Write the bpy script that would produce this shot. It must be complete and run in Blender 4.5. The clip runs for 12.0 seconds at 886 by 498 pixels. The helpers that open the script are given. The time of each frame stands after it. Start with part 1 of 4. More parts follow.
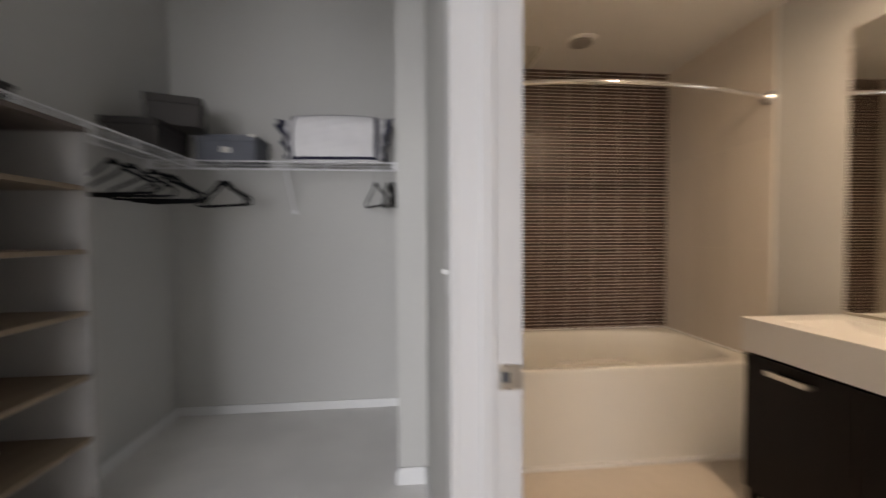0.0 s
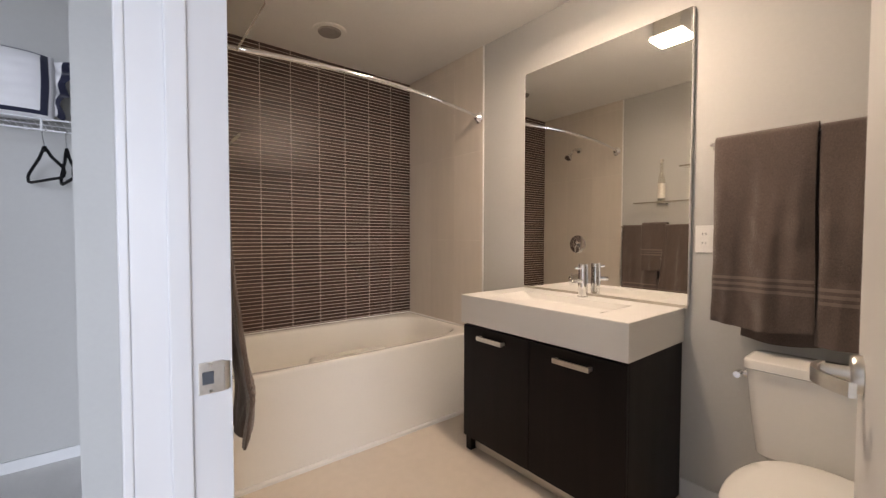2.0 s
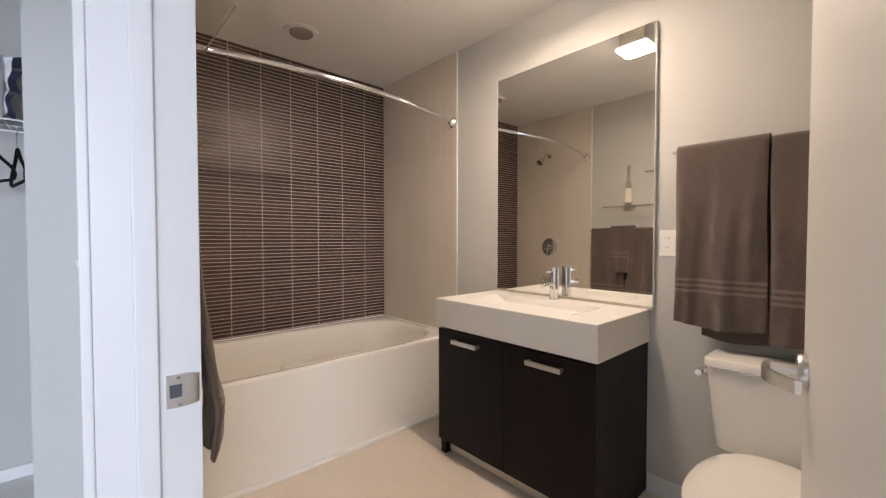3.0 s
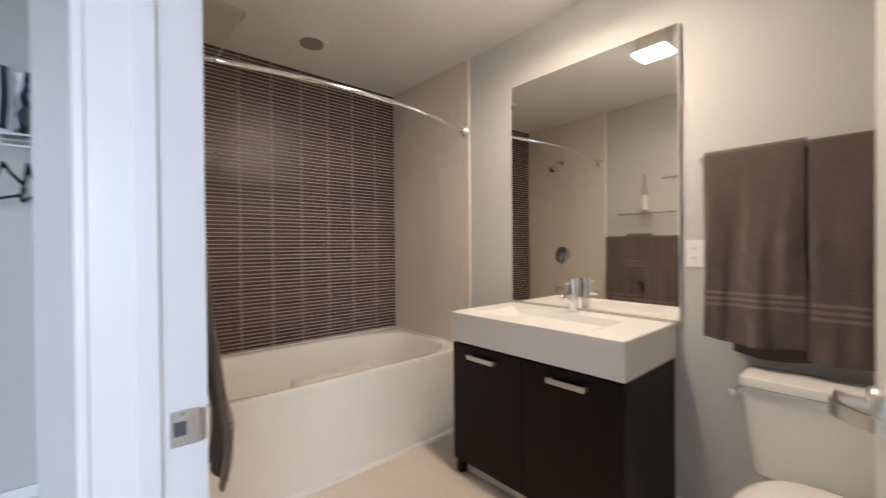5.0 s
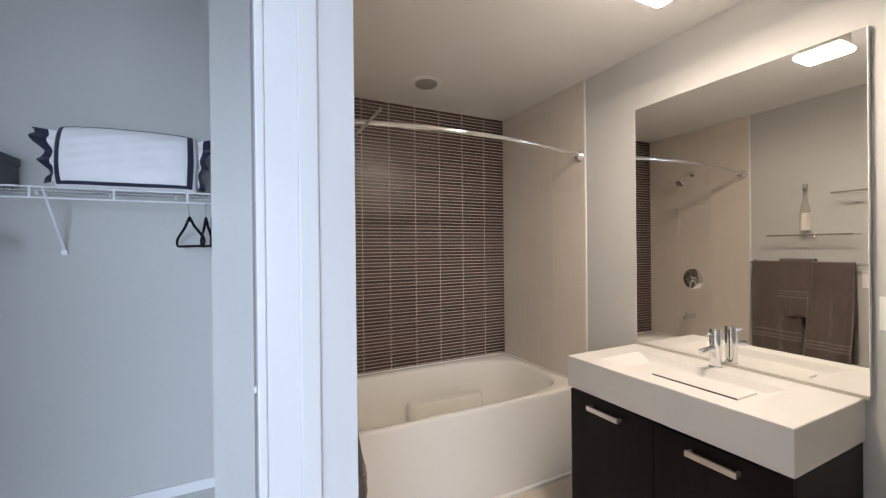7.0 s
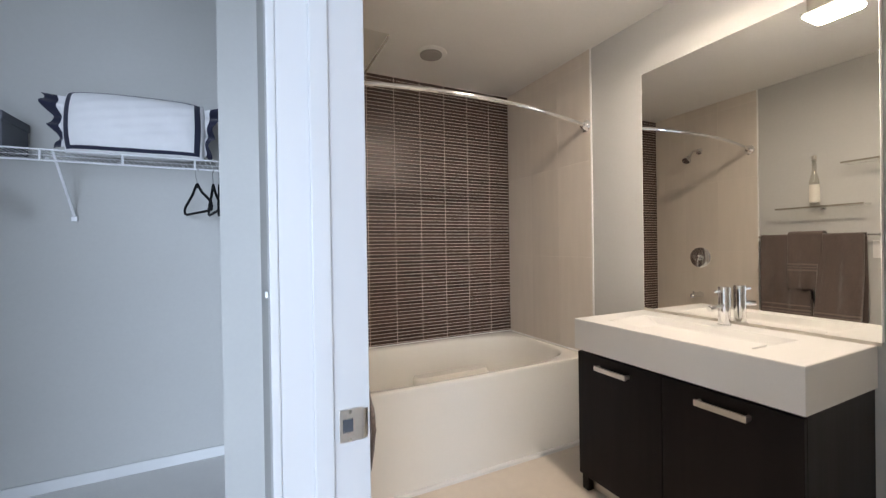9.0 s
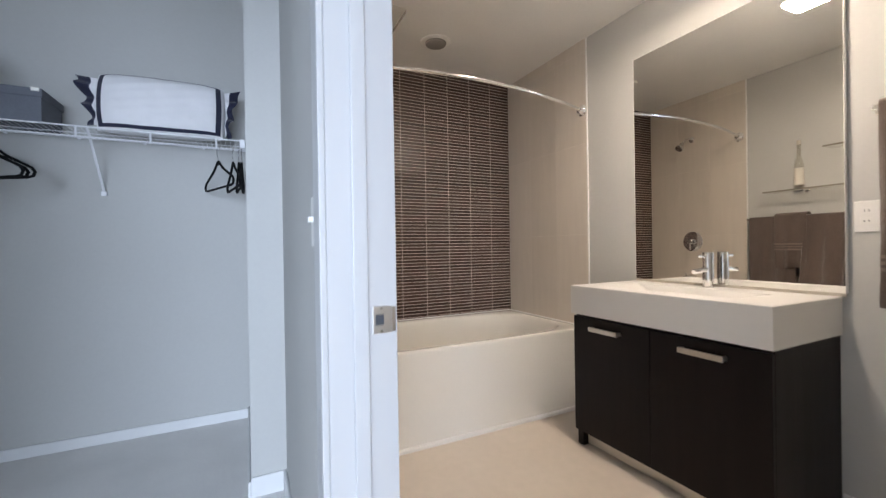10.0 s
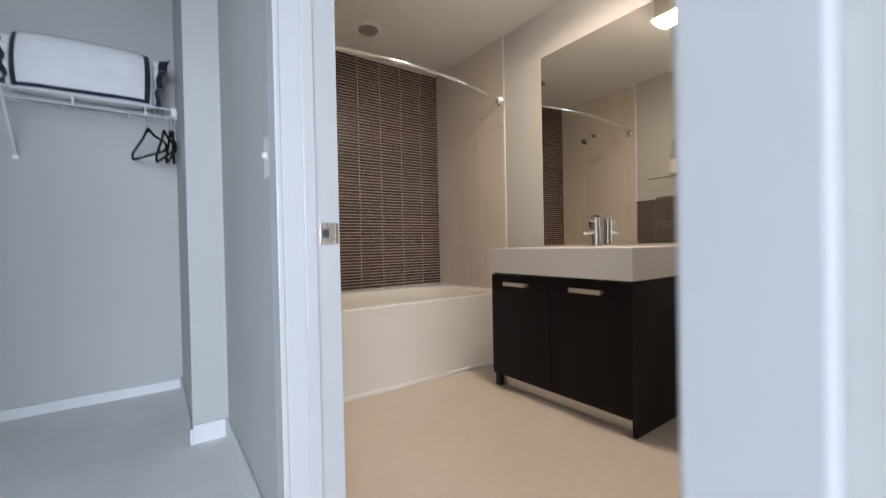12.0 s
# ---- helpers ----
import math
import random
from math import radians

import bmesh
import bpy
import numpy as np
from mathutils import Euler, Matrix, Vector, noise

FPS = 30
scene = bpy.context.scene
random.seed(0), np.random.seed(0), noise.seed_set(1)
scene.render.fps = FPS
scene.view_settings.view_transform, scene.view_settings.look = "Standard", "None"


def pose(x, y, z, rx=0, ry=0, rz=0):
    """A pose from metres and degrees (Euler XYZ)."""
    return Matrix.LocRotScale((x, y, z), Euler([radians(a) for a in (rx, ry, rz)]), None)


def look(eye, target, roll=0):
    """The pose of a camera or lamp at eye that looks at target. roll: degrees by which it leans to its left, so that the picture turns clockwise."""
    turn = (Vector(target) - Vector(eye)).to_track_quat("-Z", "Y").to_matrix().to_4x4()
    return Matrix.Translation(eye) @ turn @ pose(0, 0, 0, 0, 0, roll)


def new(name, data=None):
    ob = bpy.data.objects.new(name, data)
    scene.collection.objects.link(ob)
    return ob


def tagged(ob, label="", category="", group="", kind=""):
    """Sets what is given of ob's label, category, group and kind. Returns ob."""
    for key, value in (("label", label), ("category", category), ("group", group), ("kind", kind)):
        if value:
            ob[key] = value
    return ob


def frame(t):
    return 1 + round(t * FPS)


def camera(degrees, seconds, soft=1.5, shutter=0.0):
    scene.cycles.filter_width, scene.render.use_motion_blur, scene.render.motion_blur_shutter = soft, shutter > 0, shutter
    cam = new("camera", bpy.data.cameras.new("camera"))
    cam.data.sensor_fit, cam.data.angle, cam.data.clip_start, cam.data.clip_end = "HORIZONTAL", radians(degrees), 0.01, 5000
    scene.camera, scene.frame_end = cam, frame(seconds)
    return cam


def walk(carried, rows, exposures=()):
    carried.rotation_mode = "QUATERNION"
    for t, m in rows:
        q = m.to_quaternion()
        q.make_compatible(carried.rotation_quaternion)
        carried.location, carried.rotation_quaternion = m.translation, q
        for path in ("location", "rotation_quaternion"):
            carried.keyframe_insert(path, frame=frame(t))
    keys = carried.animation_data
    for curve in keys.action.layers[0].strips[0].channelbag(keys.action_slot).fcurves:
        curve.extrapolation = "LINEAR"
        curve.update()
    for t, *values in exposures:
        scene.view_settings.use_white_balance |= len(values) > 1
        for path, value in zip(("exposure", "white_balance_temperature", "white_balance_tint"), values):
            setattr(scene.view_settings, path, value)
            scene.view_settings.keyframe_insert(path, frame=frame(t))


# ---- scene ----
cam = camera(96.3, 12.0, soft=1.3, shutter=0.7)
PATH = [
    (0, (-2.093, -2.972, 1.248), (-1.891, -0.983, 1.186), -0.3),
    (0.5, (-2.066, -2.954, 1.187), (-1.249, -1.13, 1.119), 0.2),
    (1, (-2.027, -2.942, 1.192), (-0.935, -1.267, 1.123), 0.3),
    (1.5, (-1.99, -2.951, 1.202), (-0.785, -1.356, 1.137), 0.2),
    (2, (-1.982, -2.937, 1.192), (-0.73, -1.378, 1.128), 0.1),
    (2.5, (-1.985, -2.938, 1.205), (-0.672, -1.43, 1.147), 0.1),
    (3, (-1.988, -2.945, 1.204), (-0.639, -1.47, 1.15), -0.0),
    (4.8, (-1.967, -2.886, 1.235), (-0.582, -1.445, 1.193), -0.3),
    (5, (-1.968, -2.876, 1.226), (-0.644, -1.367, 1.209), -0.5),
    (5.5, (-1.991, -2.854, 1.273), (-0.822, -1.231, 1.246), -0.5),
    (6, (-1.982, -2.845, 1.294), (-0.956, -1.128, 1.295), -0.7),
    (6.5, (-1.991, -2.832, 1.375), (-1.014, -1.087, 1.363), -0.6),
    (7, (-2.009, -2.824, 1.429), (-1.11, -1.037, 1.424), -0.6),
    (9, (-2.02, -2.82, 1.247), (-1.141, -1.024, 1.236), -0.9),
    (9.5, (-2.038, -2.867, 1.172), (-1.168, -1.066, 1.162), -1.0),
    (10, (-2.119, -2.943, 1.089), (-1.237, -1.147, 1.081), -0.9),
    (10.5, (-2.185, -3.014, 0.977), (-1.172, -1.29, 0.957), -1.1),
    (11, (-2.197, -3.029, 0.847), (-1.047, -1.393, 0.816), -1.1),
    (11.5, (-2.207, -3.066, 0.787), (-1.006, -1.467, 0.759), -1.1),
    (12, (-2.235, -3.169, 0.9), (-1.068, -1.544, 0.878), -1.2),
]
EXPOSURES = [(0.0, 0.16, 8650, 17), (0.5, 0.32, 8100, 16), (1.2, 0.46, 7750, 17), (2.0, 0.60, 7400, 17), (3.0, 0.66, 7150, 16), (5.0, 0.68, 6800, 13), (6.0, 0.69, 6600, 12), (8.0, 0.73, 6550, 11), (9.5, 0.76, 6550, 10), (10.5, 0.70, 6700, 12), (11.3, 0.67, 6750, 12), (12.0, 0.55, 6850, 12)]
walk(cam, [(t, look(eye, target, roll)) for t, eye, target, roll in PATH], EXPOSURES)

# ---- world and lamps ----
H = 2.52            # bathroom ceiling
HH = 3.35           # hall and closet ceiling
world = bpy.data.worlds.new("sky")
scene.world = world
world.use_nodes = True
sky = world.node_tree.nodes.new("ShaderNodeTexSky")
sky.sky_type = "NISHITA"
sky.sun_disc = False
sky.sun_elevation = radians(35)
sky.sun_rotation = radians(40)
background = world.node_tree.nodes["Background"]
background.inputs["Strength"].default_value = 0.1
world.node_tree.links.new(sky.outputs["Color"], background.inputs["Color"])

# daylight of the bedroom window behind the camera
WIN_Y, WIN_X0, WIN_X1, WIN_Z0, WIN_Z1 = -8.6, -6.4, -2.3, 0.3, 2.9
lamp = bpy.data.lights.new("window_daylight", "AREA")
lamp.shape = "RECTANGLE"
lamp.size, lamp.size_y = WIN_X1 - WIN_X0 - 0.1, WIN_Z1 - WIN_Z0 - 0.1
lamp.energy = 350
lamp.color = (0.645, 0.78, 1.0)
daylight = new("window_daylight", lamp)
daylight.matrix_world = look(((WIN_X0 + WIN_X1) / 2, WIN_Y - 0.02, (WIN_Z0 + WIN_Z1) / 2), ((WIN_X0 + WIN_X1) / 2, WIN_Y + 2.0, (WIN_Z0 + WIN_Z1) / 2 - 0.5))

BULB = 158.0         # radiance of the bathroom ceiling light

# ---- materials ----


def material(name, colour, rough=0.5, metal=0.0, grain=0.0, scale=40.0, stains=0.0, stain_scale=3.0, bump=0.0, bump_scale=200.0,
             random_tint=0.0, island=False, coat=0.0, sheen=0.0, stretch=(1, 1, 1), rough_var=0.0, spec=0.5):
    m = bpy.data.materials.new(name)
    m.use_nodes = True
    n, l = m.node_tree.nodes, m.node_tree.links
    b = n["Principled BSDF"]
    b.inputs["Roughness"].default_value = rough
    b.inputs["Metallic"].default_value = metal
    b.inputs["Specular IOR Level"].default_value = spec
    b.inputs["Coat Weight"].default_value = coat
    b.inputs["Coat Roughness"].default_value = 0.08
    b.inputs["Sheen Weight"].default_value = sheen
    geo = n.new("ShaderNodeNewGeometry")
    mp = n.new("ShaderNodeMapping")
    mp.inputs["Scale"].default_value = stretch
    l.new(geo.outputs["Position"], mp.inputs["Vector"])

    def noise_at(s, detail=4.0):
        t = n.new("ShaderNodeTexNoise")
        t.inputs["Scale"].default_value = s
        t.inputs["Detail"].default_value = detail
        l.new(mp.outputs["Vector"], t.inputs["Vector"])
        return t.outputs["Fac"]

    def mixed(a, value, amount):
        r = n.new("ShaderNodeMapRange")
        r.inputs["From Min"].default_value, r.inputs["From Max"].default_value = 0.25, 0.75
        r.inputs["To Min"].default_value, r.inputs["To Max"].default_value = 1 - amount, 1 + amount
        l.new(value, r.inputs["Value"])
        x = n.new("ShaderNodeVectorMath")
        x.operation = "SCALE"
        l.new(a, x.inputs[0])
        l.new(r.outputs["Result"], x.inputs["Scale"])
        return x.outputs["Vector"]

    rgb = n.new("ShaderNodeRGB")
    rgb.outputs[0].default_value = (*colour, 1)
    out = rgb.outputs[0]
    if grain:
        out = mixed(out, noise_at(scale), grain)
    if stains:
        out = mixed(out, noise_at(stain_scale, 2.0), stains)
    if random_tint:
        if island:
            rnd = geo.outputs["Random Per Island"]
        else:
            rnd = n.new("ShaderNodeObjectInfo").outputs["Random"]
        out = mixed(out, rnd, random_tint)
    l.new(out, b.inputs["Base Color"])
    if rough_var:
        r = n.new("ShaderNodeMapRange")
        r.inputs["From Min"].default_value, r.inputs["From Max"].default_value = 0.3, 0.7
        r.inputs["To Min"].default_value, r.inputs["To Max"].default_value = max(0.02, rough - rough_var), rough + rough_var
        l.new(noise_at(stain_scale * 2.3, 3.0), r.inputs["Value"])
        l.new(r.outputs["Result"], b.inputs["Roughness"])
    if bump:
        bp = n.new("ShaderNodeBump")
        bp.inputs["Strength"].default_value = bump
        bp.inputs["Distance"].default_value = 0.002
        l.new(noise_at(bump_scale, 3.0), bp.inputs["Height"])
        l.new(bp.outputs["Normal"], b.inputs["Normal"])
    return m


PAINT = material("grey_wall_paint", (0.52, 0.517, 0.500), 0.85, spec=0.2, grain=0.015, scale=60, stains=0.02, stain_scale=1.5, bump=0.12, bump_scale=260)
CEILING = material("white_ceiling_paint", (0.80, 0.785, 0.755), 0.8, grain=0.015, scale=50, stains=0.02, bump=0.15, bump_scale=180)
# one white trim paint twice: darkened for the daylit door frame, undimmed for baseboards
DIMTRIM = material("dimmed_white_trim_paint", (0.545, 0.545, 0.55), 0.32, grain=0.01, scale=30, stains=0.015, stain_scale=4, bump=0.06, bump_scale=90, stretch=(1, 1, 0.15))
FULLTRIM = material("undimmed_white_trim_paint", (0.74, 0.74, 0.74), 0.4, grain=0.01, scale=30, stains=0.02, stain_scale=4)
DOORPAINT = material("white_door_paint", (0.76, 0.75, 0.73), 0.35, grain=0.01, scale=30, stains=0.015, bump=0.05, bump_scale=120)
CARPET = material("taupe_carpet", (0.80, 0.785, 0.765), 0.95, grain=0.16, scale=420, stains=0.05, stain_scale=4, bump=0.9, bump_scale=520, sheen=0.2)
VINYL = material("beige_sheet_vinyl", (0.66, 0.585, 0.51), 0.42, grain=0.03, scale=22, stains=0.035, stain_scale=1.8, bump=0.04, bump_scale=150, rough_var=0.05)
GROUT = material("light_grout", (0.82, 0.73, 0.67), 0.85, grain=0.06, scale=90, bump=0.3, bump_scale=300)
KIT = [material("brown_strip_tile", (0.076, 0.0425, 0.032), 0.36, grain=0.12, scale=35, random_tint=0.15, rough_var=0.06, stretch=(0.3, 1, 1), coat=0.0),
       material("dark_strip_tile", (0.050, 0.0275, 0.020), 0.36, grain=0.12, scale=35, random_tint=0.15, rough_var=0.06, stretch=(0.3, 1, 1), coat=0.0),
       material("taupe_strip_tile", (0.089, 0.053, 0.041), 0.36, grain=0.10, scale=35, random_tint=0.2, rough_var=0.06, stretch=(0.3, 1, 1), coat=0.0)]
KIT_REST = [material("brown_strip_tile_rest", (0.076, 0.0425, 0.032), 0.36, grain=0.12, scale=35, random_tint=0.15, island=True, rough_var=0.06, stretch=(0.3, 1, 1), coat=0.0),
            material("dark_strip_tile_rest", (0.050, 0.0275, 0.020), 0.36, grain=0.12, scale=35, random_tint=0.15, island=True, rough_var=0.06, stretch=(0.3, 1, 1), coat=0.0),
            material("taupe_strip_tile_rest", (0.089, 0.053, 0.041), 0.36, grain=0.10, scale=35, random_tint=0.2, island=True, rough_var=0.06, stretch=(0.3, 1, 1), coat=0.0)]
WALLTILE = material("beige_porcelain_tile", (0.660, 0.597, 0.528), 0.4, grain=0.03, scale=26, stains=0.02, stain_scale=5, random_tint=0.02, stretch=(1, 1, 0.12), bump=0.05, bump_scale=120, rough_var=0.05)
WALLGROUT = material("pale_tile_grout", (0.72, 0.66, 0.59), 0.85, grain=0.05, scale=90)
ACRYLIC = material("white_tub_acrylic", (0.82, 0.80, 0.75), 0.10, grain=0.008, scale=60, coat=0.4)
CERAMIC = material("white_ceramic", (0.80, 0.785, 0.75), 0.12, grain=0.008, scale=60, coat=0.5)
SOLID = material("white_solid_surface", (0.70, 0.685, 0.66), 0.32, grain=0.012, scale=160)
ESPRESSO = material("espresso_wood", (0.0082, 0.0052, 0.0052), 0.40, grain=0.25, scale=24, stains=0.12, stain_scale=5, stretch=(1, 1, 0.06), bump=0.08, bump_scale=60, rough_var=0.04, spec=0.16)
NICKEL = material("brushed_nickel", (0.66, 0.635, 0.595), 0.30, 1.0, grain=0.05, scale=160, bump=0.06, bump_scale=400, stretch=(1, 0.08, 1))
ALUMINIUM = material("brushed_aluminium", (0.62, 0.58, 0.52), 0.42, 1.0, grain=0.05, scale=160, stretch=(1, 0.05, 1))
CHROME = material("chrome", (0.82, 0.82, 0.82), 0.06, 1.0, stains=0.02, rough_var=0.02)
# shade inside holes and slots as near-black colour; the openings aren't cut
HOLESHADE = material("recess_shade", (0.045, 0.05, 0.06), 0.7, grain=0.1)
TOWEL = material("taupe_terry", (0.098, 0.069, 0.057), 0.95, grain=0.28, scale=330, stains=0.15, stain_scale=9, bump=1.0, bump_scale=420, sheen=0.5, stretch=(1, 1, 0.4))
TOWELBAND = material("taupe_woven_band", (0.165, 0.122, 0.104), 0.7, grain=0.12, scale=300, bump=0.4, bump_scale=600, sheen=0.3)
WIRE = material("white_coated_wire", (0.80, 0.80, 0.82), 0.35, grain=0.02, scale=60)
PLASTIC = material("white_plastic", (0.80, 0.79, 0.77), 0.3, grain=0.01, scale=40)
BLACK = material("black_velvet", (0.006, 0.006, 0.007), 0.85, grain=0.2, scale=200, spec=0.2)
COTTON = material("white_cotton", (0.80, 0.79, 0.80), 0.9, grain=0.03, scale=300, stains=0.03, stain_scale=10, bump=0.35, bump_scale=500, sheen=0.2)
NAVY = material("navy_cotton", (0.016, 0.018, 0.045), 0.9, grain=0.15, scale=300, bump=0.35, bump_scale=500, sheen=0.2)
GREYBOX = material("slate_grey_fabric", (0.13, 0.14, 0.165), 0.75, grain=0.15, scale=260, stains=0.08, stain_scale=8, bump=0.4, bump_scale=420)
BLACKBOX = material("black_brown_leatherette", (0.018, 0.013, 0.011), 0.5, grain=0.2, scale=120, stains=0.1, bump=0.5, bump_scale=200)
LAMINATE = material("brown_laminate", (0.11, 0.082, 0.068), 0.5, grain=0.18, scale=22, stains=0.08, stretch=(1, 0.15, 1), bump=0.05, bump_scale=60)
# the tower's lit side: its brightness is put into a paler laminate colour
LITLAM = material("lit_laminate", (0.36, 0.35, 0.34), 0.5, grain=0.06, scale=22, stains=0.05, stretch=(1, 1, 0.15))
OAK = material("tan_shelf_board", (0.22, 0.16, 0.108), 0.5, grain=0.15, scale=24, stains=0.06, stretch=(1, 0.1, 1), bump=0.05)
ASPHALT = material("grey_asphalt", (0.06, 0.06, 0.058), 0.9, grain=0.2, scale=30, stains=0.15, stain_scale=0.4)
LABEL = material("cream_label", (0.72, 0.68, 0.60), 0.6, grain=0.03, scale=60)
SILVER = material("mirror_silver", (0.90, 0.90, 0.88), 0.004, 1.0)
SILVER.node_tree.nodes["Principled BSDF"].inputs["Base Color"].default_value = (0.88, 0.88, 0.86, 1)


def pane_material(name, tint):
    m = bpy.data.materials.new(name)
    m.use_nodes = True
    n, l = m.node_tree.nodes, m.node_tree.links
    mix, clear, gloss = n.new("ShaderNodeMixShader"), n.new("ShaderNodeBsdfTransparent"), n.new("ShaderNodeBsdfGlossy")
    clear.inputs["Color"].default_value = (*tint, 1)
    gloss.inputs["Roughness"].default_value = 0.02
    mix.inputs[0].default_value = 0.09
    l.new(clear.outputs[0], mix.inputs[1])
    l.new(gloss.outputs[0], mix.inputs[2])
    l.new(mix.outputs[0], n["Material Output"].inputs["Surface"])
    return m


GLASS = pane_material("shelf_glass", (0.97, 0.97, 0.955))
BOTTLEGLASS = pane_material("clear_bottle_glass", (0.95, 0.94, 0.90))
GLASSEDGE = material("ground_glass_edge", (0.22, 0.20, 0.165), 0.25, grain=0.03, scale=80)


def glow_material(name, colour, strength):
    m = bpy.data.materials.new(name)
    m.use_nodes = True
    b = m.node_tree.nodes["Principled BSDF"]
    b.inputs["Base Color"].default_value = (0.85, 0.83, 0.8, 1)
    b.inputs["Emission Color"].default_value = (*colour, 1)
    b.inputs["Emission Strength"].default_value = strength
    return m


GLOW = glow_material("lit_opal_glass", (1.0, 0.86, 0.72), BULB)
GLOWSIDE = glow_material("lit_opal_glass_side", (1.0, 0.86, 0.72), BULB * 0.03)

# ---- mesh helpers ----


def mesh_of(name, bm, mats, smooth=False, crease=38):
    bmesh.ops.recalc_face_normals(bm, faces=bm.faces)
    me = bpy.data.meshes.new(name)
    bm.to_mesh(me)
    bm.free()
    for m in mats if isinstance(mats, (list, tuple)) else [mats]:
        me.materials.append(m)
    if smooth:
        me.shade_smooth()
        me.set_sharp_from_angle(angle=radians(crease))
    return me


def part(name, bm, mats, parent=None, label="", smooth=False, crease=38):
    """One mesh object in world coordinates, under a thing or a part."""
    ob = new(name, mesh_of(name, bm, mats, smooth, crease))
    if parent is not None:
        ob.parent = parent
        ob.matrix_parent_inverse = base_matrix(parent).inverted()
    return tagged(ob, label) if label else ob


def base_matrix(ob):
    m = ob.matrix_basis
    if ob.parent is not None:
        m = base_matrix(ob.parent) @ ob.matrix_parent_inverse @ m
    return m


def thing(name, place, label, category, group="", kind=""):
    ob = new(name)
    ob.empty_display_size = 0.1
    ob.matrix_basis = Matrix.Translation(place)
    return tagged(ob, label, category, group, kind)


def box(bm, x0, x1, y0, y1, z0, z1, bevel=0.0, seg=2, mat=0, turn=None):
    made = bmesh.ops.create_cube(bm, size=1.0)["verts"]
    m = Matrix.Translation(((x0 + x1) / 2, (y0 + y1) / 2, (z0 + z1) / 2)) @ Matrix.Diagonal((abs(x1 - x0), abs(y1 - y0), abs(z1 - z0), 1))
    bmesh.ops.transform(bm, matrix=m if turn is None else turn @ m, verts=made)
    faces = {f for v in made for f in v.link_faces}
    for f in faces:
        f.material_index = mat
    if bevel:
        edges = list({e for v in made for e in v.link_edges})
        bmesh.ops.bevel(bm, geom=edges, offset=bevel, segments=seg, affect="EDGES", profile=0.5, material=-1)
    return bm


def boxed(*a, **k):
    return box(bmesh.new(), *a, **k)


def loft(bm, rings, close_start=True, close_end=True, mat=0):
    """Skin over rings of points, all of one count."""
    vs = [[bm.verts.new(p) for p in ring] for ring in rings]
    n = len(vs[0])
    for a, b in zip(vs, vs[1:]):
        for i in range(n):
            f = bm.faces.new((a[i], a[(i + 1) % n], b[(i + 1) % n], b[i]))
            f.material_index = mat
    if close_start:
        bm.faces.new(vs[0]).material_index = mat
    if close_end:
        bm.faces.new(list(reversed(vs[-1]))).material_index = mat
    return bm


def tube(bm, pts, r, seg=10, mat=0):
    pts = [Vector(p) for p in pts]
    rings, side = [], None
    for i, p in enumerate(pts):
        d = (pts[min(i + 1, len(pts) - 1)] - pts[max(i - 1, 0)]).normalized()
        if side is None:
            side = d.cross(Vector((0, 0, 1)) if abs(d.z) < 0.9 else Vector((1, 0, 0))).normalized()
        side = (side - d * side.dot(d)).normalized()
        up = d.cross(side)
        rr = r[i] if isinstance(r, (list, tuple)) else r
        rings.append([p + (side * math.cos(a) + up * math.sin(a)) * rr for a in (2 * math.pi * k / seg for k in range(seg))])
    return loft(bm, rings, mat=mat)


def tubed(*a, **k):
    return tube(bmesh.new(), *a, **k)


def turned(bm, centre, axis, profile, seg=28, mat=0):
    """A body of revolution: profile rows of (distance along axis, radius)."""
    axis = Vector(axis).normalized()
    side = axis.cross(Vector((0, 0, 1)) if abs(axis.z) < 0.9 else Vector((1, 0, 0))).normalized()
    up = axis.cross(side)
    c = Vector(centre)
    rings = [[c + axis * h + (side * math.cos(a) + up * math.sin(a)) * max(r, 0.0005) for a in (2 * math.pi * k / seg for k in range(seg))] for h, r in profile]
    return loft(bm, rings, mat=mat)


def rounded_rect(cx, cy, hx, hy, r, z, n=8):
    pts = []
    for sx, sy, a0 in ((1, 1, 0), (-1, 1, 90), (-1, -1, 180), (1, -1, 270)):
        for k in range(n + 1):
            a = radians(a0 + 90 * k / n)
            pts.append((cx + sx * (hx - r) + r * math.cos(a), cy + sy * (hy - r) + r * math.sin(a), z))
    return pts


def structure(name, bm, mats, label, category, smooth=False):
    return tagged(part(name, bm, mats, None, smooth=smooth), label, category, kind="structure")


# ---- the large structure ----
X_BATH, X_HALL = -1.830, -1.975       # faces of the bathroom's door wall
X_CLOSET, X_LEFT = -2.122, -3.68       # side faces of the closet
X_BED, Y_BED = -7.2, -2.45            # bedroom beyond the closet
Y_COL = -0.988                         # front of the column beside the closet
JL, JR, DOORTOP = -2.12, -3.055, 2.06  # door jambs and head
Y_BATH = -3.16

structure("floor", boxed(X_BED - 0.1, X_BATH, -8.7, 0.12, -0.12, -0.004), CARPET, "taupe low-pile carpet on hall and closet floor", "floor")
wn = structure("wall_north", boxed(X_LEFT - 0.1, 0.12, 0.0, 0.12, -0.12, HH), PAINT, "smooth light grey painted back wall", "wall")
we = structure("wall_east", boxed(0.0, 0.12, Y_BATH - 0.1, 0.0, -0.12, H), PAINT, "light grey painted bathroom wall with mirror", "wall")
structure("wall_south", boxed(X_BATH, 0.0, Y_BATH - 0.1, Y_BATH, -0.12, H), PAINT, "light grey painted bathroom end wall", "wall")
bm = bmesh.new()
box(bm, X_HALL, X_BATH, JL + 0.02, 0.0, -0.12, HH)
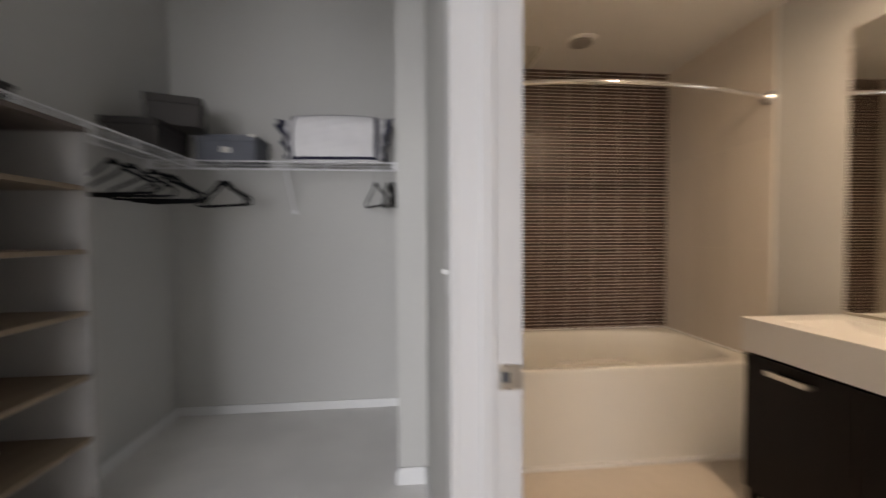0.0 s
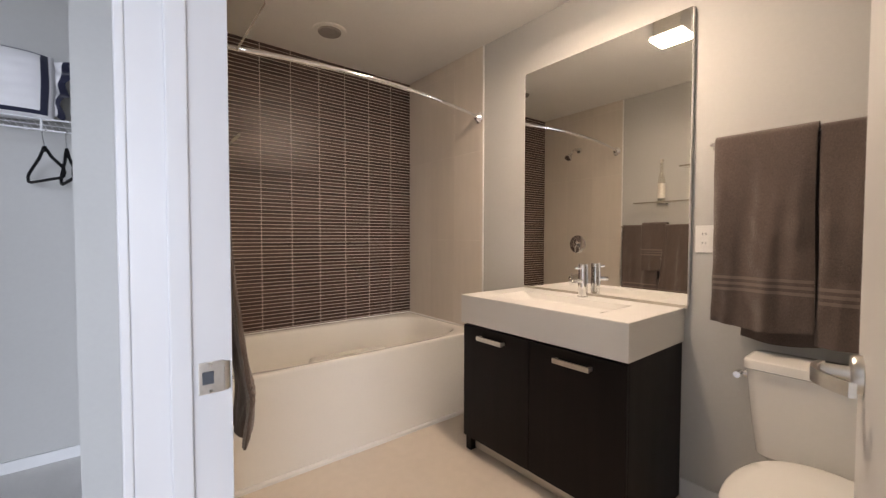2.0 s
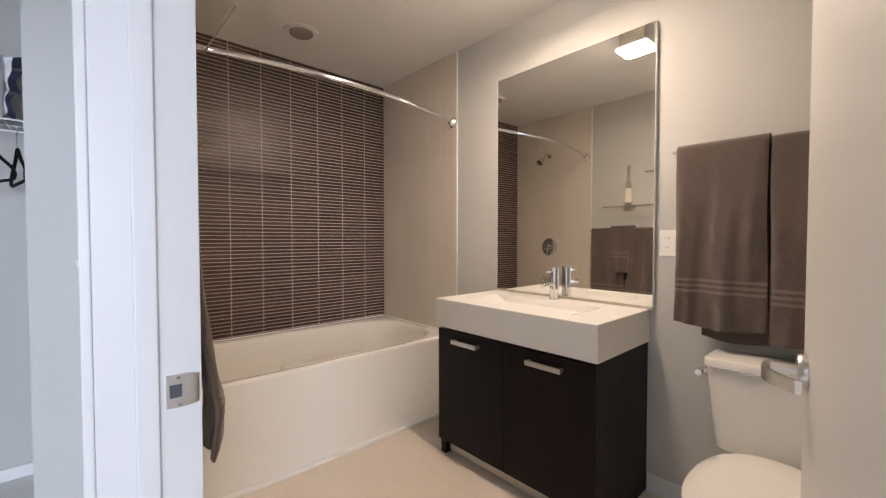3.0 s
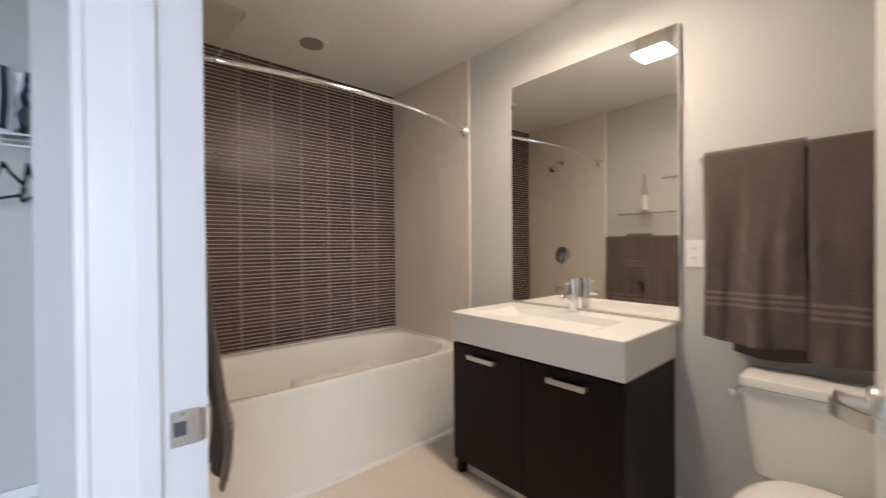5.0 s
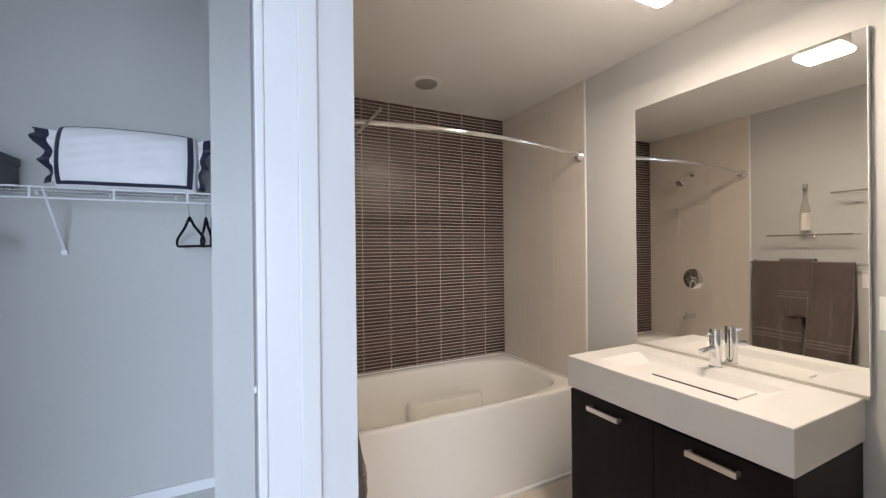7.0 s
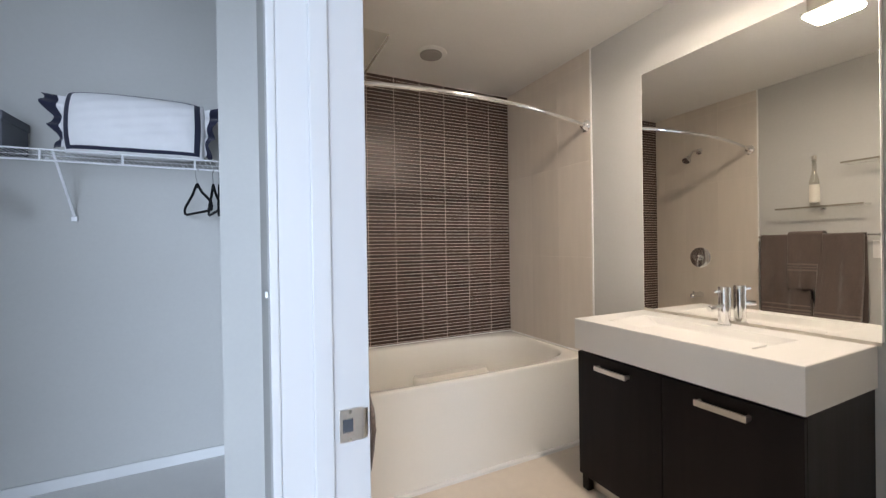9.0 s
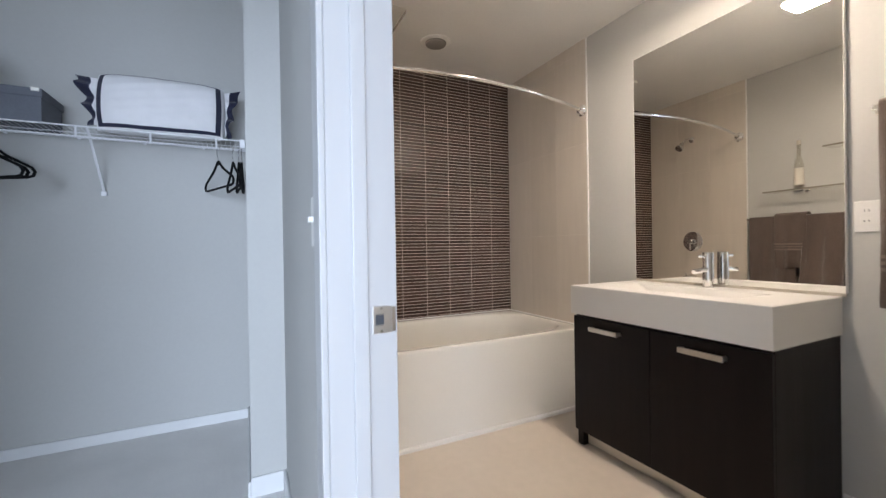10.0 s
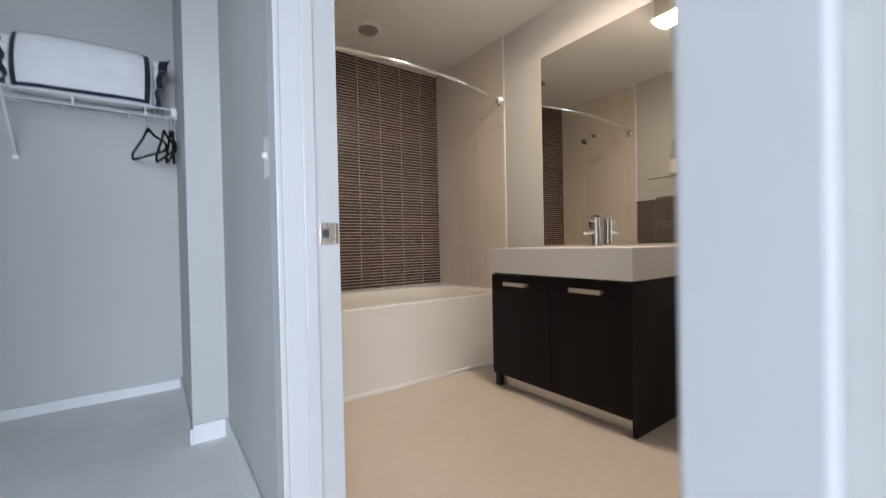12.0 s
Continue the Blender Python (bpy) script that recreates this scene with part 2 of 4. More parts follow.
box(bm, X_HALL, X_BATH, JR - 0.02, JL + 0.02, DOORTOP + 0.02, HH)
box(bm, X_HALL, X_BATH, -8.7, JR - 0.02, -0.12, HH)
ww = structure("wall_west", bm, PAINT, "grey painted wall with the bathroom doorway", "wall")
structure("column", boxed(X_CLOSET, X_HALL, Y_COL, 0.0, -0.12, HH), PAINT, "grey painted wall return beside the closet", "wall")
Y_BACK = -0.04                         # back wall of the closet
structure("wall_closet_back", boxed(X_LEFT, X_CLOSET, Y_BACK, 0.0, -0.12, HH), PAINT, "smooth light grey painted closet back wall", "wall")
structure("wall_closet", boxed(X_LEFT - 0.1, X_LEFT, Y_BED, 0.0, -0.12, HH), PAINT, "grey painted closet side wall", "wall")
# added out of view: cuts window light on the closet's upper back wall
structure("wall_header", boxed(X_LEFT - 0.1, X_HALL, -3.72, -3.60, 2.05, HH), PAINT, "unseen grey wall added to keep daylight off the upper closet", "wall")
structure("wall_bedroom_north", boxed(X_BED, X_LEFT - 0.1, Y_BED, Y_BED + 0.1, -0.12, HH), PAINT, "grey painted bedroom wall", "wall")
structure("wall_bedroom_west", boxed(X_BED - 0.1, X_BED, -8.7, Y_BED + 0.1, -0.12, HH), PAINT, "grey painted bedroom side wall", "wall")
bm = bmesh.new()
box(bm, X_BED, WIN_X0, WIN_Y - 0.12, WIN_Y, -0.12, HH)
box(bm, WIN_X1, X_BATH + 1.2, WIN_Y - 0.12, WIN_Y, -0.12, HH)
box(bm, WIN_X0, WIN_X1, WIN_Y - 0.12, WIN_Y, -0.12, WIN_Z0)
box(bm, WIN_X0, WIN_X1, WIN_Y - 0.12, WIN_Y, WIN_Z1, HH)
structure("wall_bedroom", bm, PAINT, "grey painted wall with the bedroom window", "wall")
structure("ceiling", boxed(X_BATH, 0.12, Y_BATH - 0.1, 0.0, H, H + 0.1), CEILING, "plain white painted bathroom ceiling", "ceiling")
structure("ceiling_hall", boxed(X_BED - 0.1, X_BATH + 1.2, -8.72, 0.12, HH, HH + 0.1), CEILING, "plain white painted hall and closet ceiling", "ceiling")
bf = structure("floor_bathroom", boxed(X_BATH, 0.12, Y_BATH, 0.12, -0.12, 0.0), VINYL, "smooth beige vinyl bathroom floor", "floor")
structure("threshold", boxed(X_HALL + 0.05, X_BATH + 0.0, JR, JL, -0.004, 0.004, bevel=0.003), ALUMINIUM, "thin metal threshold strip in the doorway", "trim")
structure("ground", boxed(-60, 60, -120, -9.0, -3.2, -3.0), ASPHALT, "dull ground far outside the window", "ground")

# baseboards
BH = 0.085


def baseboard(name, x0, x1, y0, y1, top=BH):
    structure(name, boxed(x0, x1, y0, y1, -0.004, top, bevel=0.003), FULLTRIM, "white painted baseboard along the wall", "baseboard")


baseboard("baseboard", X_LEFT + 0.013, X_CLOSET - 0.013, Y_BACK - 0.012, Y_BACK - 0.001, 0.057)
baseboard("baseboard", X_LEFT + 0.001, X_LEFT + 0.013, Y_BED, Y_BACK - 0.001, 0.06)
baseboard("baseboard", X_CLOSET - 0.013, X_CLOSET - 0.001, Y_COL - 0.013, Y_BACK - 0.013, 0.07)
baseboard("baseboard", X_CLOSET - 0.001, X_HALL - 0.014, Y_COL - 0.013, Y_COL - 0.001)
baseboard("baseboard", X_HALL - 0.013, X_HALL - 0.001, JL + 0.076, Y_COL - 0.001)
baseboard("baseboard", -0.013, -0.001, Y_BATH, -2.226)
baseboard("baseboard", X_BATH + 0.001, X_BATH + 0.013, JL + 0.08, -0.952)
baseboard("baseboard", X_BATH + 0.02, -0.014, Y_BATH + 0.001, Y_BATH + 0.013)

# door frame: jambs, stops, casings, strike plate
frame_1 = thing("door_frame", (X_HALL, JL, 0), "white painted door frame with casing and strike plate", "door frame", kind="structure")
for side, y in ((1, JL), (-1, JR)):
    part("jamb", boxed(X_HALL - 0.001, X_BATH + 0.001, *sorted((y, y + side * 0.019)), 0, DOORTOP + 0.019, bevel=0.0015), DIMTRIM, frame_1)
    part("door_stop", boxed(-1.926, -1.893, *sorted((y - side * 0.009, y)), 0, DOORTOP, bevel=0.003), DIMTRIM, frame_1)
    part("casing", boxed(X_HALL - 0.016, X_HALL - 0.001, *sorted((y - 0.0006 if side > 0 else y - 0.005, y + side * 0.072)), 0, DOORTOP + 0.072, bevel=0.003), DIMTRIM, frame_1)
part("head_jamb", boxed(X_HALL - 0.001, X_BATH + 0.001, JR, JL, DOORTOP, DOORTOP + 0.019, bevel=0.0015), DIMTRIM, frame_1)
part("head_casing", boxed(X_HALL - 0.016, X_HALL - 0.001, JR + 0.001, JL - 0.001, DOORTOP - 0.0006, DOORTOP + 0.072, bevel=0.004), DIMTRIM, frame_1)
SZ = 0.936
bm = bmesh.new()
box(bm, -1.884, -1.843, JL - 0.0022, JL, SZ - 0.029, SZ + 0.029, bevel=0.001)
strike = part("strike_plate", bm, NICKEL, frame_1, "satin nickel strike plate with latch hole")
bm = bmesh.new()
lip = []
for k in range(7):
    a = radians(15 * k)
    lip.append((-1.843 + 0.014 * math.sin(a), JL - 0.0022 + 0.012 * (1 - math.cos(a)) - 0.0004))
rings = []
for k, (x, y) in enumerate(lip):
    hh = 0.027 * math.sqrt(1 - 0.55 * (k / 6) ** 2)
    rings.append([(x, y, SZ - hh), (x, y - 0.002, SZ - hh), (x, y - 0.002, SZ + hh), (x, y, SZ + hh)])
loft(bm, rings)
part("lip", bm, NICKEL, strike)
part("latch_hole", boxed(-1.878, -1.860, JL - 0.0035, JL - 0.0020, SZ - 0.011, SZ + 0.012, bevel=0.0005), HOLESHADE, strike)
for dz in (-0.024, 0.024):
    part("screw", turned(bmesh.new(), (-1.865, JL - 0.0022, SZ + dz), (0, -1, 0), [(0, 0.0035), (0.001, 0.003)], 12), CHROME, strike)

# ---- bathroom wall tiles are at the end of the file ----
structure("tile_edge_trim", boxed(-0.011, -0.0005, -0.930, -0.921, 0.5, H - 0.001, bevel=0.002), PLASTIC, "white edge trim where the shower tile ends", "trim")
structure("tile_edge_trim", boxed(X_BATH + 0.0005, X_BATH + 0.011, -0.951, -0.942, 0.5, H - 0.001, bevel=0.002), PLASTIC, "white edge trim where the shower tile ends", "trim")

# ---- bathtub ----
TX0, TX1, TY, TZ = X_BATH + 0.012, -0.012, -0.915, 0.522
tub = thing("bathtub", (-0.92, -0.45, 0), "white acrylic alcove bathtub with a smooth front apron", "bathtub")


def oval(cx, cy, a, b, z, n=72, p=3.2):
    pts = []
    for k in range(n):
        t = 2 * math.pi * k / n
        c, s = math.cos(t), math.sin(t)
        pts.append((cx + a * math.copysign(abs(c) ** (2 / p), c), cy + b * math.copysign(abs(s) ** (2 / p), s), z))
    return pts


cx, cy = (TX0 + TX1) / 2, (TY - 0.004) / 2
hx, hy = (TX1 - TX0) / 2, (-0.004 - TY) / 2
rings = [oval(cx, cy, hx, hy, TZ - 0.020, p=60), oval(cx, cy, hx, hy, TZ - 0.012, p=60), oval(cx, cy, hx - 0.004, hy - 0.004, TZ - 0.003, p=60), oval(cx, cy, hx - 0.012, hy - 0.012, TZ, p=50),
         oval(cx, cy - 0.022, hx - 0.046, hy - 0.055, TZ - 0.001, p=3.8), oval(cx, cy - 0.022, hx - 0.056, hy - 0.064, TZ - 0.006, p=3.7), oval(cx, cy - 0.022, hx - 0.064, hy - 0.071, TZ - 0.022, p=3.6)]
for f in (0.15, 0.35, 0.6, 0.8, 0.92, 1.0):
    rings.append(oval(cx - 0.05 * f, cy - 0.022 + 0.022 * f, hx - 0.064 - 0.194 * f ** 1.2 - (0.06 if f == 1 else 0), hy - 0.071 - 0.084 * f - (0.04 if f == 1 else 0), TZ - 0.022 - 0.36 * (1 - (1 - f) ** 1.6), p=3.6))
part("shell", loft(bmesh.new(), rings, close_start=False), ACRYLIC, tub, smooth=True)
bm = bmesh.new()
prof = [(TY + 0.03, TZ - 0.0205), (TY + 0.0003, TZ - 0.0205), (TY - 0.002, 0.46), (TY - 0.016, 0.25), (TY - 0.030, 0.09), (TY - 0.035, 0.03), (TY - 0.035, 0.0), (TY + 0.03, 0.0)]
loft(bm, [[(x, y, z) for y, z in prof] for x in (TX0, TX1)])
part("apron", bm, ACRYLIC, tub, smooth=True)
bm = bmesh.new()
arm = rounded_rect(-0.66, -0.155, 0.31, 0.075, 0.05, 0.34)
loft(bm, [[(x, y, 0.15) for x, y, z in arm], [(-0.66 + (x + 0.66) * 0.98, -0.155 + (y + 0.155) * 0.94, 0.285) for x, y, z in arm], [(-0.66 + (x + 0.66) * 0.93, -0.155 + (y + 0.155) * 0.75, 0.310) for x, y, z in arm]])
part("armrest", bm, ACRYLIC, tub, smooth=True)
part("drain", turned(bmesh.new(), (-1.45, -0.47, 0.141), (0, 0, 1), [(0, 0.036), (0.004, 0.035), (0.006, 0.02), (0.002, 0.0)], 24), CHROME, tub, "chrome drain cover")
for ends in ([(TX1 + 0.002, TY + 0.004, TZ), (TX1 + 0.002, -0.006, TZ)], [(TX0 - 0.002, TY + 0.004, TZ), (TX0 - 0.002, -0.006, TZ)], [(TX0, -0.006, TZ + 0.001), (TX1, -0.006, TZ + 0.001)]):
    structure("sealant_trim", tubed(ends, 0.0055, 10), PLASTIC, "white silicone bead between bathtub and wall tiles", "trim")
structure("tub_base_trim", boxed(TX0, TX1, TY - 0.058, TY - 0.033, -0.004, 0.020, bevel=0.007, seg=3), PLASTIC, "off-white trim strip along the bathtub base", "trim")

# ---- curved shower rod ----
rod = thing("shower_rod", (0, -0.885, 2.03), "curved chrome shower curtain rod between the tiled walls", "shower rod")
RZ, RY, BOW = 2.03, -0.885, 0.145
pts = []
for k in range(41):
    u = k / 40
    pts.append((-0.014 + (X_BATH + 0.028) * u, RY - 0.002 * u - BOW * math.sin(math.pi * u) ** 0.9, RZ))
part("bar", tubed(pts, 0.0125, 14), CHROME, rod, smooth=True)
for x, d, yy, zz in ((-0.008, -1, RY, RZ), (X_BATH + 0.008, 1, RY - 0.002, RZ)):
    part("flange", turned(bmesh.new(), (x, yy, zz), (d, 0, 0), [(0, 0.040), (0.006, 0.040), (0.012, 0.032), (0.03, 0.024), (0.036, 0.018)], 28), CHROME, rod, smooth=True)

# ---- shower fittings on the west wall ----
XW = X_BATH + 0.008
head = thing("wall_shower", (XW, -0.462, 2.10), "chrome shower head on a bent arm", "shower head")
part("escutcheon", turned(bmesh.new(), (XW, -0.462, 2.11), (1, 0, 0), [(0, 0.03), (0.006, 0.028), (0.012, 0.014)], 24), CHROME, head, smooth=True)
part("arm", tubed([(XW, -0.462, 2.11), (XW + 0.06, -0.462, 2.115), (XW + 0.10, -0.462, 2.10), (XW + 0.15, -0.462, 2.05)], 0.010, 12), CHROME, head, smooth=True)
part("nozzle", turned(bmesh.new(), (XW + 0.14, -0.462, 2.06), (0.7, 0, -0.75), [(0, 0.012), (0.015, 0.02), (0.025, 0.016), (0.06, 0.036), (0.075, 0.037), (0.078, 0.03)], 28), CHROME, head, smooth=True)
valve = thing("shower_valve", (XW, -0.460, 1.108), "round chrome shower valve with a lever", "valve")
part("plate", turned(bmesh.new(), (XW, -0.460, 1.108), (1, 0, 0), [(0, 0.096), (0.004, 0.096), (0.012, 0.082), (0.014, 0.03)], 40), CHROME, valve, smooth=True)
part("hub", turned(bmesh.new(), (XW + 0.012, -0.460, 1.108), (1, 0, 0), [(0, 0.028), (0.04, 0.026), (0.045, 0.02)], 28), CHROME, valve, smooth=True)
part("lever", tubed([(XW + 0.042, -0.460, 1.108), (XW + 0.052, -0.462, 1.075), (XW + 0.060, -0.470, 1.025)], [0.010, 0.008, 0.007], 12), CHROME, valve, smooth=True)
spout = thing("tub_spout", (XW, -0.466, 0.75), "chrome bathtub spout on the wall", "spout")
part("body", tubed([(XW, -0.466, 0.76), (XW + 0.10, -0.466, 0.76), (XW + 0.13, -0.466, 0.752), (XW + 0.14, -0.466, 0.735)], [0.026, 0.024, 0.022, 0.017], 18), CHROME, spout, smooth=True)
part("diverter", tubed([(XW + 0.115, -0.466, 0.775), (XW + 0.115, -0.466, 0.80)], 0.006, 10), CHROME, spout, smooth=True)

# ---- ceiling vent and ceiling light ----
vent = thing("ceiling_vent", (-0.924, -0.446, H), "round white ceiling vent with a grey grille", "vent")
part("ring", turned(bmesh.new(), (-0.924, -0.446, H), (0, 0, -1), [(0, 0.105), (0.006, 0.102), (0.012, 0.085), (0.010, 0.075)], 40), CEILING, vent, smooth=True)
part("grille", turned(bmesh.new(), (-0.924, -0.446, H - 0.008), (0, 0, -1), [(0, 0.074), (0.012, 0.07), (0.016, 0.05), (0.017, 0.0)], 40), material("grey_vent_mesh", (0.30, 0.275, 0.255), 0.7, grain=0.2, scale=300), vent, smooth=True)
LX, LY = -0.615, -1.897
light = thing("ceiling_light", (LX, LY, H), "square ceiling light with a lit opal glass", "ceiling light")
part("canopy", boxed(LX - 0.07, LX + 0.07, LY - 0.078, LY + 0.078, H - 0.128, H, bevel=0.004), NICKEL, light)
part("cover_plate", boxed(LX - 0.086, LX + 0.086, LY - 0.096, LY + 0.096, H - 0.1345, H - 0.1285, bevel=0.002), NICKEL, light)
part("shade", loft(bmesh.new(), [rounded_rect(LX, LY, 0.084, 0.094, 0.022, H - 0.135), rounded_rect(LX, LY, 0.086, 0.096, 0.022, H - 0.143)]), GLOWSIDE, light, "glowing opal glass shade", smooth=True)
part("diffuser", loft(bmesh.new(), [rounded_rect(LX, LY, 0.086, 0.096, 0.022, H - 0.1435), rounded_rect(LX, LY, 0.080, 0.090, 0.020, H - 0.153)]), GLOW, light, "bright opal glass underside")

# ---- vanity ----
VY0, VY1, VX, VZ0, VZ1 = -2.228, -1.287, -0.526, 0.718, 0.870
top = thing("washbasin", (-0.26, -1.757, VZ0), "thick white solid-surface washbasin top with shallow basin", "washbasin")
bm = bmesh.new()
mx, my, ax, ay = (VX - 0.004) / 2, (VY0 + VY1) / 2, (-0.004 - VX) / 2, (VY1 - VY0) / 2
bx, by = -0.285, -1.735
rings = [rounded_rect(mx, my, ax, ay, 0.003, VZ0), rounded_rect(mx, my, ax, ay, 0.003, VZ1 - 0.003), rounded_rect(mx, my, ax - 0.002, ay - 0.002, 0.003, VZ1),
         rounded_rect(bx, by, 0.145, 0.325, 0.012, VZ1), rounded_rect(bx, by, 0.142, 0.322, 0.012, VZ1 - 0.003), rounded_rect(bx, by, 0.126, 0.262, 0.014, VZ1 - 0.031), rounded_rect(bx, by, 0.118, 0.245, 0.014, VZ1 - 0.036)]
loft(bm, rings)
part("basin", bm, SOLID, top, smooth=True, crease=8)
part("drain_cover", boxed(-0.328, -0.190, -1.975, -1.62, VZ1 - 0.0375, VZ1 - 0.0285, bevel=0.0008), SOLID, top)
part("drain_slot", boxed(-0.3292, -0.3282, -1.974, -1.621, VZ1 - 0.0365, VZ1 - 0.0295), HOLESHADE, top, "narrow drain slot, its shade a dark strip")
cab = thing("vanity_cabinet", (-0.27, -1.757, 0), "espresso dark wood vanity cabinet with two doors", "cabinet")
CX = -0.497
part("side_panel", boxed(CX, -0.004, VY0 + 0.008, VY0 + 0.027, 0.0, VZ0 - 0.001, bevel=0.001), ESPRESSO, cab)
part("side_panel", boxed(CX, -0.004, VY1 - 0.033, VY1 - 0.014, 0.0, VZ0 - 0.001, bevel=0.001), ESPRESSO, cab)
part("carcass", boxed(CX + 0.004, -0.006, VY0 + 0.028, VY1 - 0.034, 0.085, VZ0 - 0.002), ESPRESSO, cab)
part("toe_kick", boxed(CX + 0.035, CX + 0.041, VY0 + 0.028, VY1 - 0.034, 0.008, 0.085), ALUMINIUM, cab, "brushed metal toe kick")
part("side_foot", boxed(CX, CX + 0.045, VY1 - 0.052, VY1 - 0.034, 0.0, 0.085, bevel=0.001), ESPRESSO, cab)
for y0, y1, h0, h1 in ((-1.757 + 0.0015, VY1 - 0.014, -1.607, -1.432), (VY0 + 0.008, -1.757 - 0.0015, -2.080, -1.905)):
    d = part("door", boxed(CX - 0.020, CX - 0.001, y0, y1, 0.086, VZ0 - 0.012, bevel=0.0012), ESPRESSO, cab)
    bm = boxed(CX - 0.054, CX - 0.044, h0, h1, 0.645, 0.667, bevel=0.0015)
    for yy in (h0 + 0.006, h1 - 0.006):
        box(bm, CX - 0.046, CX - 0.019, yy - 0.005, yy + 0.005, 0.648, 0.664, bevel=0.001)
    part("handle", bm, NICKEL, d, "brushed nickel bar handle")

# ---- faucet ----
FX, FY = -0.075, -1.757
tap = thing("faucet", (FX, FY, VZ1), "chrome single-hole washbasin mixer with a pin lever", "faucet")
part("body", turned(bmesh.new(), (FX, FY, VZ1), (0, 0, 1), [(0, 0.027), (0.004, 0.027), (0.006, 0.0245), (0.127, 0.0245), (0.128, 0.0228), (0.131, 0.0228), (0.132, 0.0245), (0.172, 0.0245), (0.175, 0.0228)], 32), CHROME, tap, smooth=True)
part("spout", tubed([(FX - 0.015, FY, VZ1 + 0.090), (FX - 0.112, FY, VZ1 + 0.082), (FX - 0.116, FY, VZ1 + 0.081)], [0.0125, 0.0125, 0.0105], 16), CHROME, tap, smooth=True)
part("lever", tubed([(FX - 0.015, FY, VZ1 + 0.152), (FX - 0.080, FY, VZ1 + 0.157)], 0.0055, 12), CHROME, tap, smooth=True)

# ---- mirror ----
mirror = thing("wall_mirror", (0, -1.762, 0.882), "large frameless wall mirror above the washbasin", "mirror")
MM = Matrix.Translation((0, -1.2985, 0)) @ Matrix.Rotation(radians(-0.8), 4, "Z")    # glued slightly out of line with the wall
part("glass", box(bmesh.new(), -0.0075, -0.002, -0.945, 0.0, 0.884, 2.202, turn=MM), SILVER, mirror)
for y in (-0.946, 0.001):
    part("edge", box(bmesh.new(), -0.0080, -0.001 if y > -0.5 else 0.011, y - 0.0010, y + 0.0010, 0.884, 2.202, turn=MM), PLASTIC, mirror)
part("bottom_channel", box(bmesh.new(), -0.010, -0.001, -0.945, 0.0, 0.8705, 0.8835, turn=MM), ALUMINIUM, mirror, "thin metal channel")

# ---- outlet and switches ----


def wall_plate(name, place, normal, label, category, kind):
    p = thing(name, place, label, category)
    n = Vector(normal)
    m = look(Vector(place), Vector(place) - n)
    def put(part_name, w, h, d0, d1, mat, dx=0, dz=0, bevel=0.002):
        part(part_name, box(bmesh.new(), dx - w, dx + w, dz - h, dz + h, d0, d1, bevel=bevel, turn=m), mat, p)
    put("plate", 0.036, 0.059, 0.0005, 0.006, PLASTIC)
    if kind == "outlet":
        for dz in (-0.02, 0.02):
            put("socket", 0.0165, 0.014, 0.006, 0.0075, PLASTIC, 0, dz, 0.0008)
            for dx in (-0.006, 0.006):
                put("slot", 0.0012, 0.0042, 0.0072, 0.0078, HOLESHADE, dx, dz + 0.002, 0)
    else:
        put("toggle_frame", 0.006, 0.013, 0.006, 0.007, PLASTIC, 0, 0, 0.0005)
        put("toggle", 0.0045, 0.006, 0.006, 0.018, PLASTIC, 0, 0.004, 0.001)
    return p


wall_plate("wall_outlet", (0, -2.300, 1.182), (-1, 0, 0), "white double wall outlet beside the mirror", "outlet", "outlet")
wall_plate("light_switch", (X_HALL, -1.975, 1.155), (-1, 0, 0), "white toggle light switch beside the doorway", "light switch", "switch")
wall_plate("light_switch", (X_BATH, -1.664, 1.185), (1, 0, 0), "white light switch inside the bathroom", "light switch", "switch")

# ---- towels on bars ----


def towel_bar(wall_x, d, y0, y1, z):
    b = thing("towel_bar", (wall_x, (y0 + y1) / 2, z), "straight chrome towel bar on the wall", "towel bar")
    part("rail", tubed([(wall_x + d * 0.065, y0, z), (wall_x + d * 0.065, y1, z)], 0.008, 12), CHROME, b, smooth=True)
    for y in (y0 + 0.012, y1 - 0.012):
        part("post", turned(bmesh.new(), (wall_x, y, z), (d, 0, 0), [(0, 0.022), (0.006, 0.022), (0.008, 0.010), (0.072, 0.010), (0.074, 0.008)], 20), CHROME, b, smooth=True)
    return b


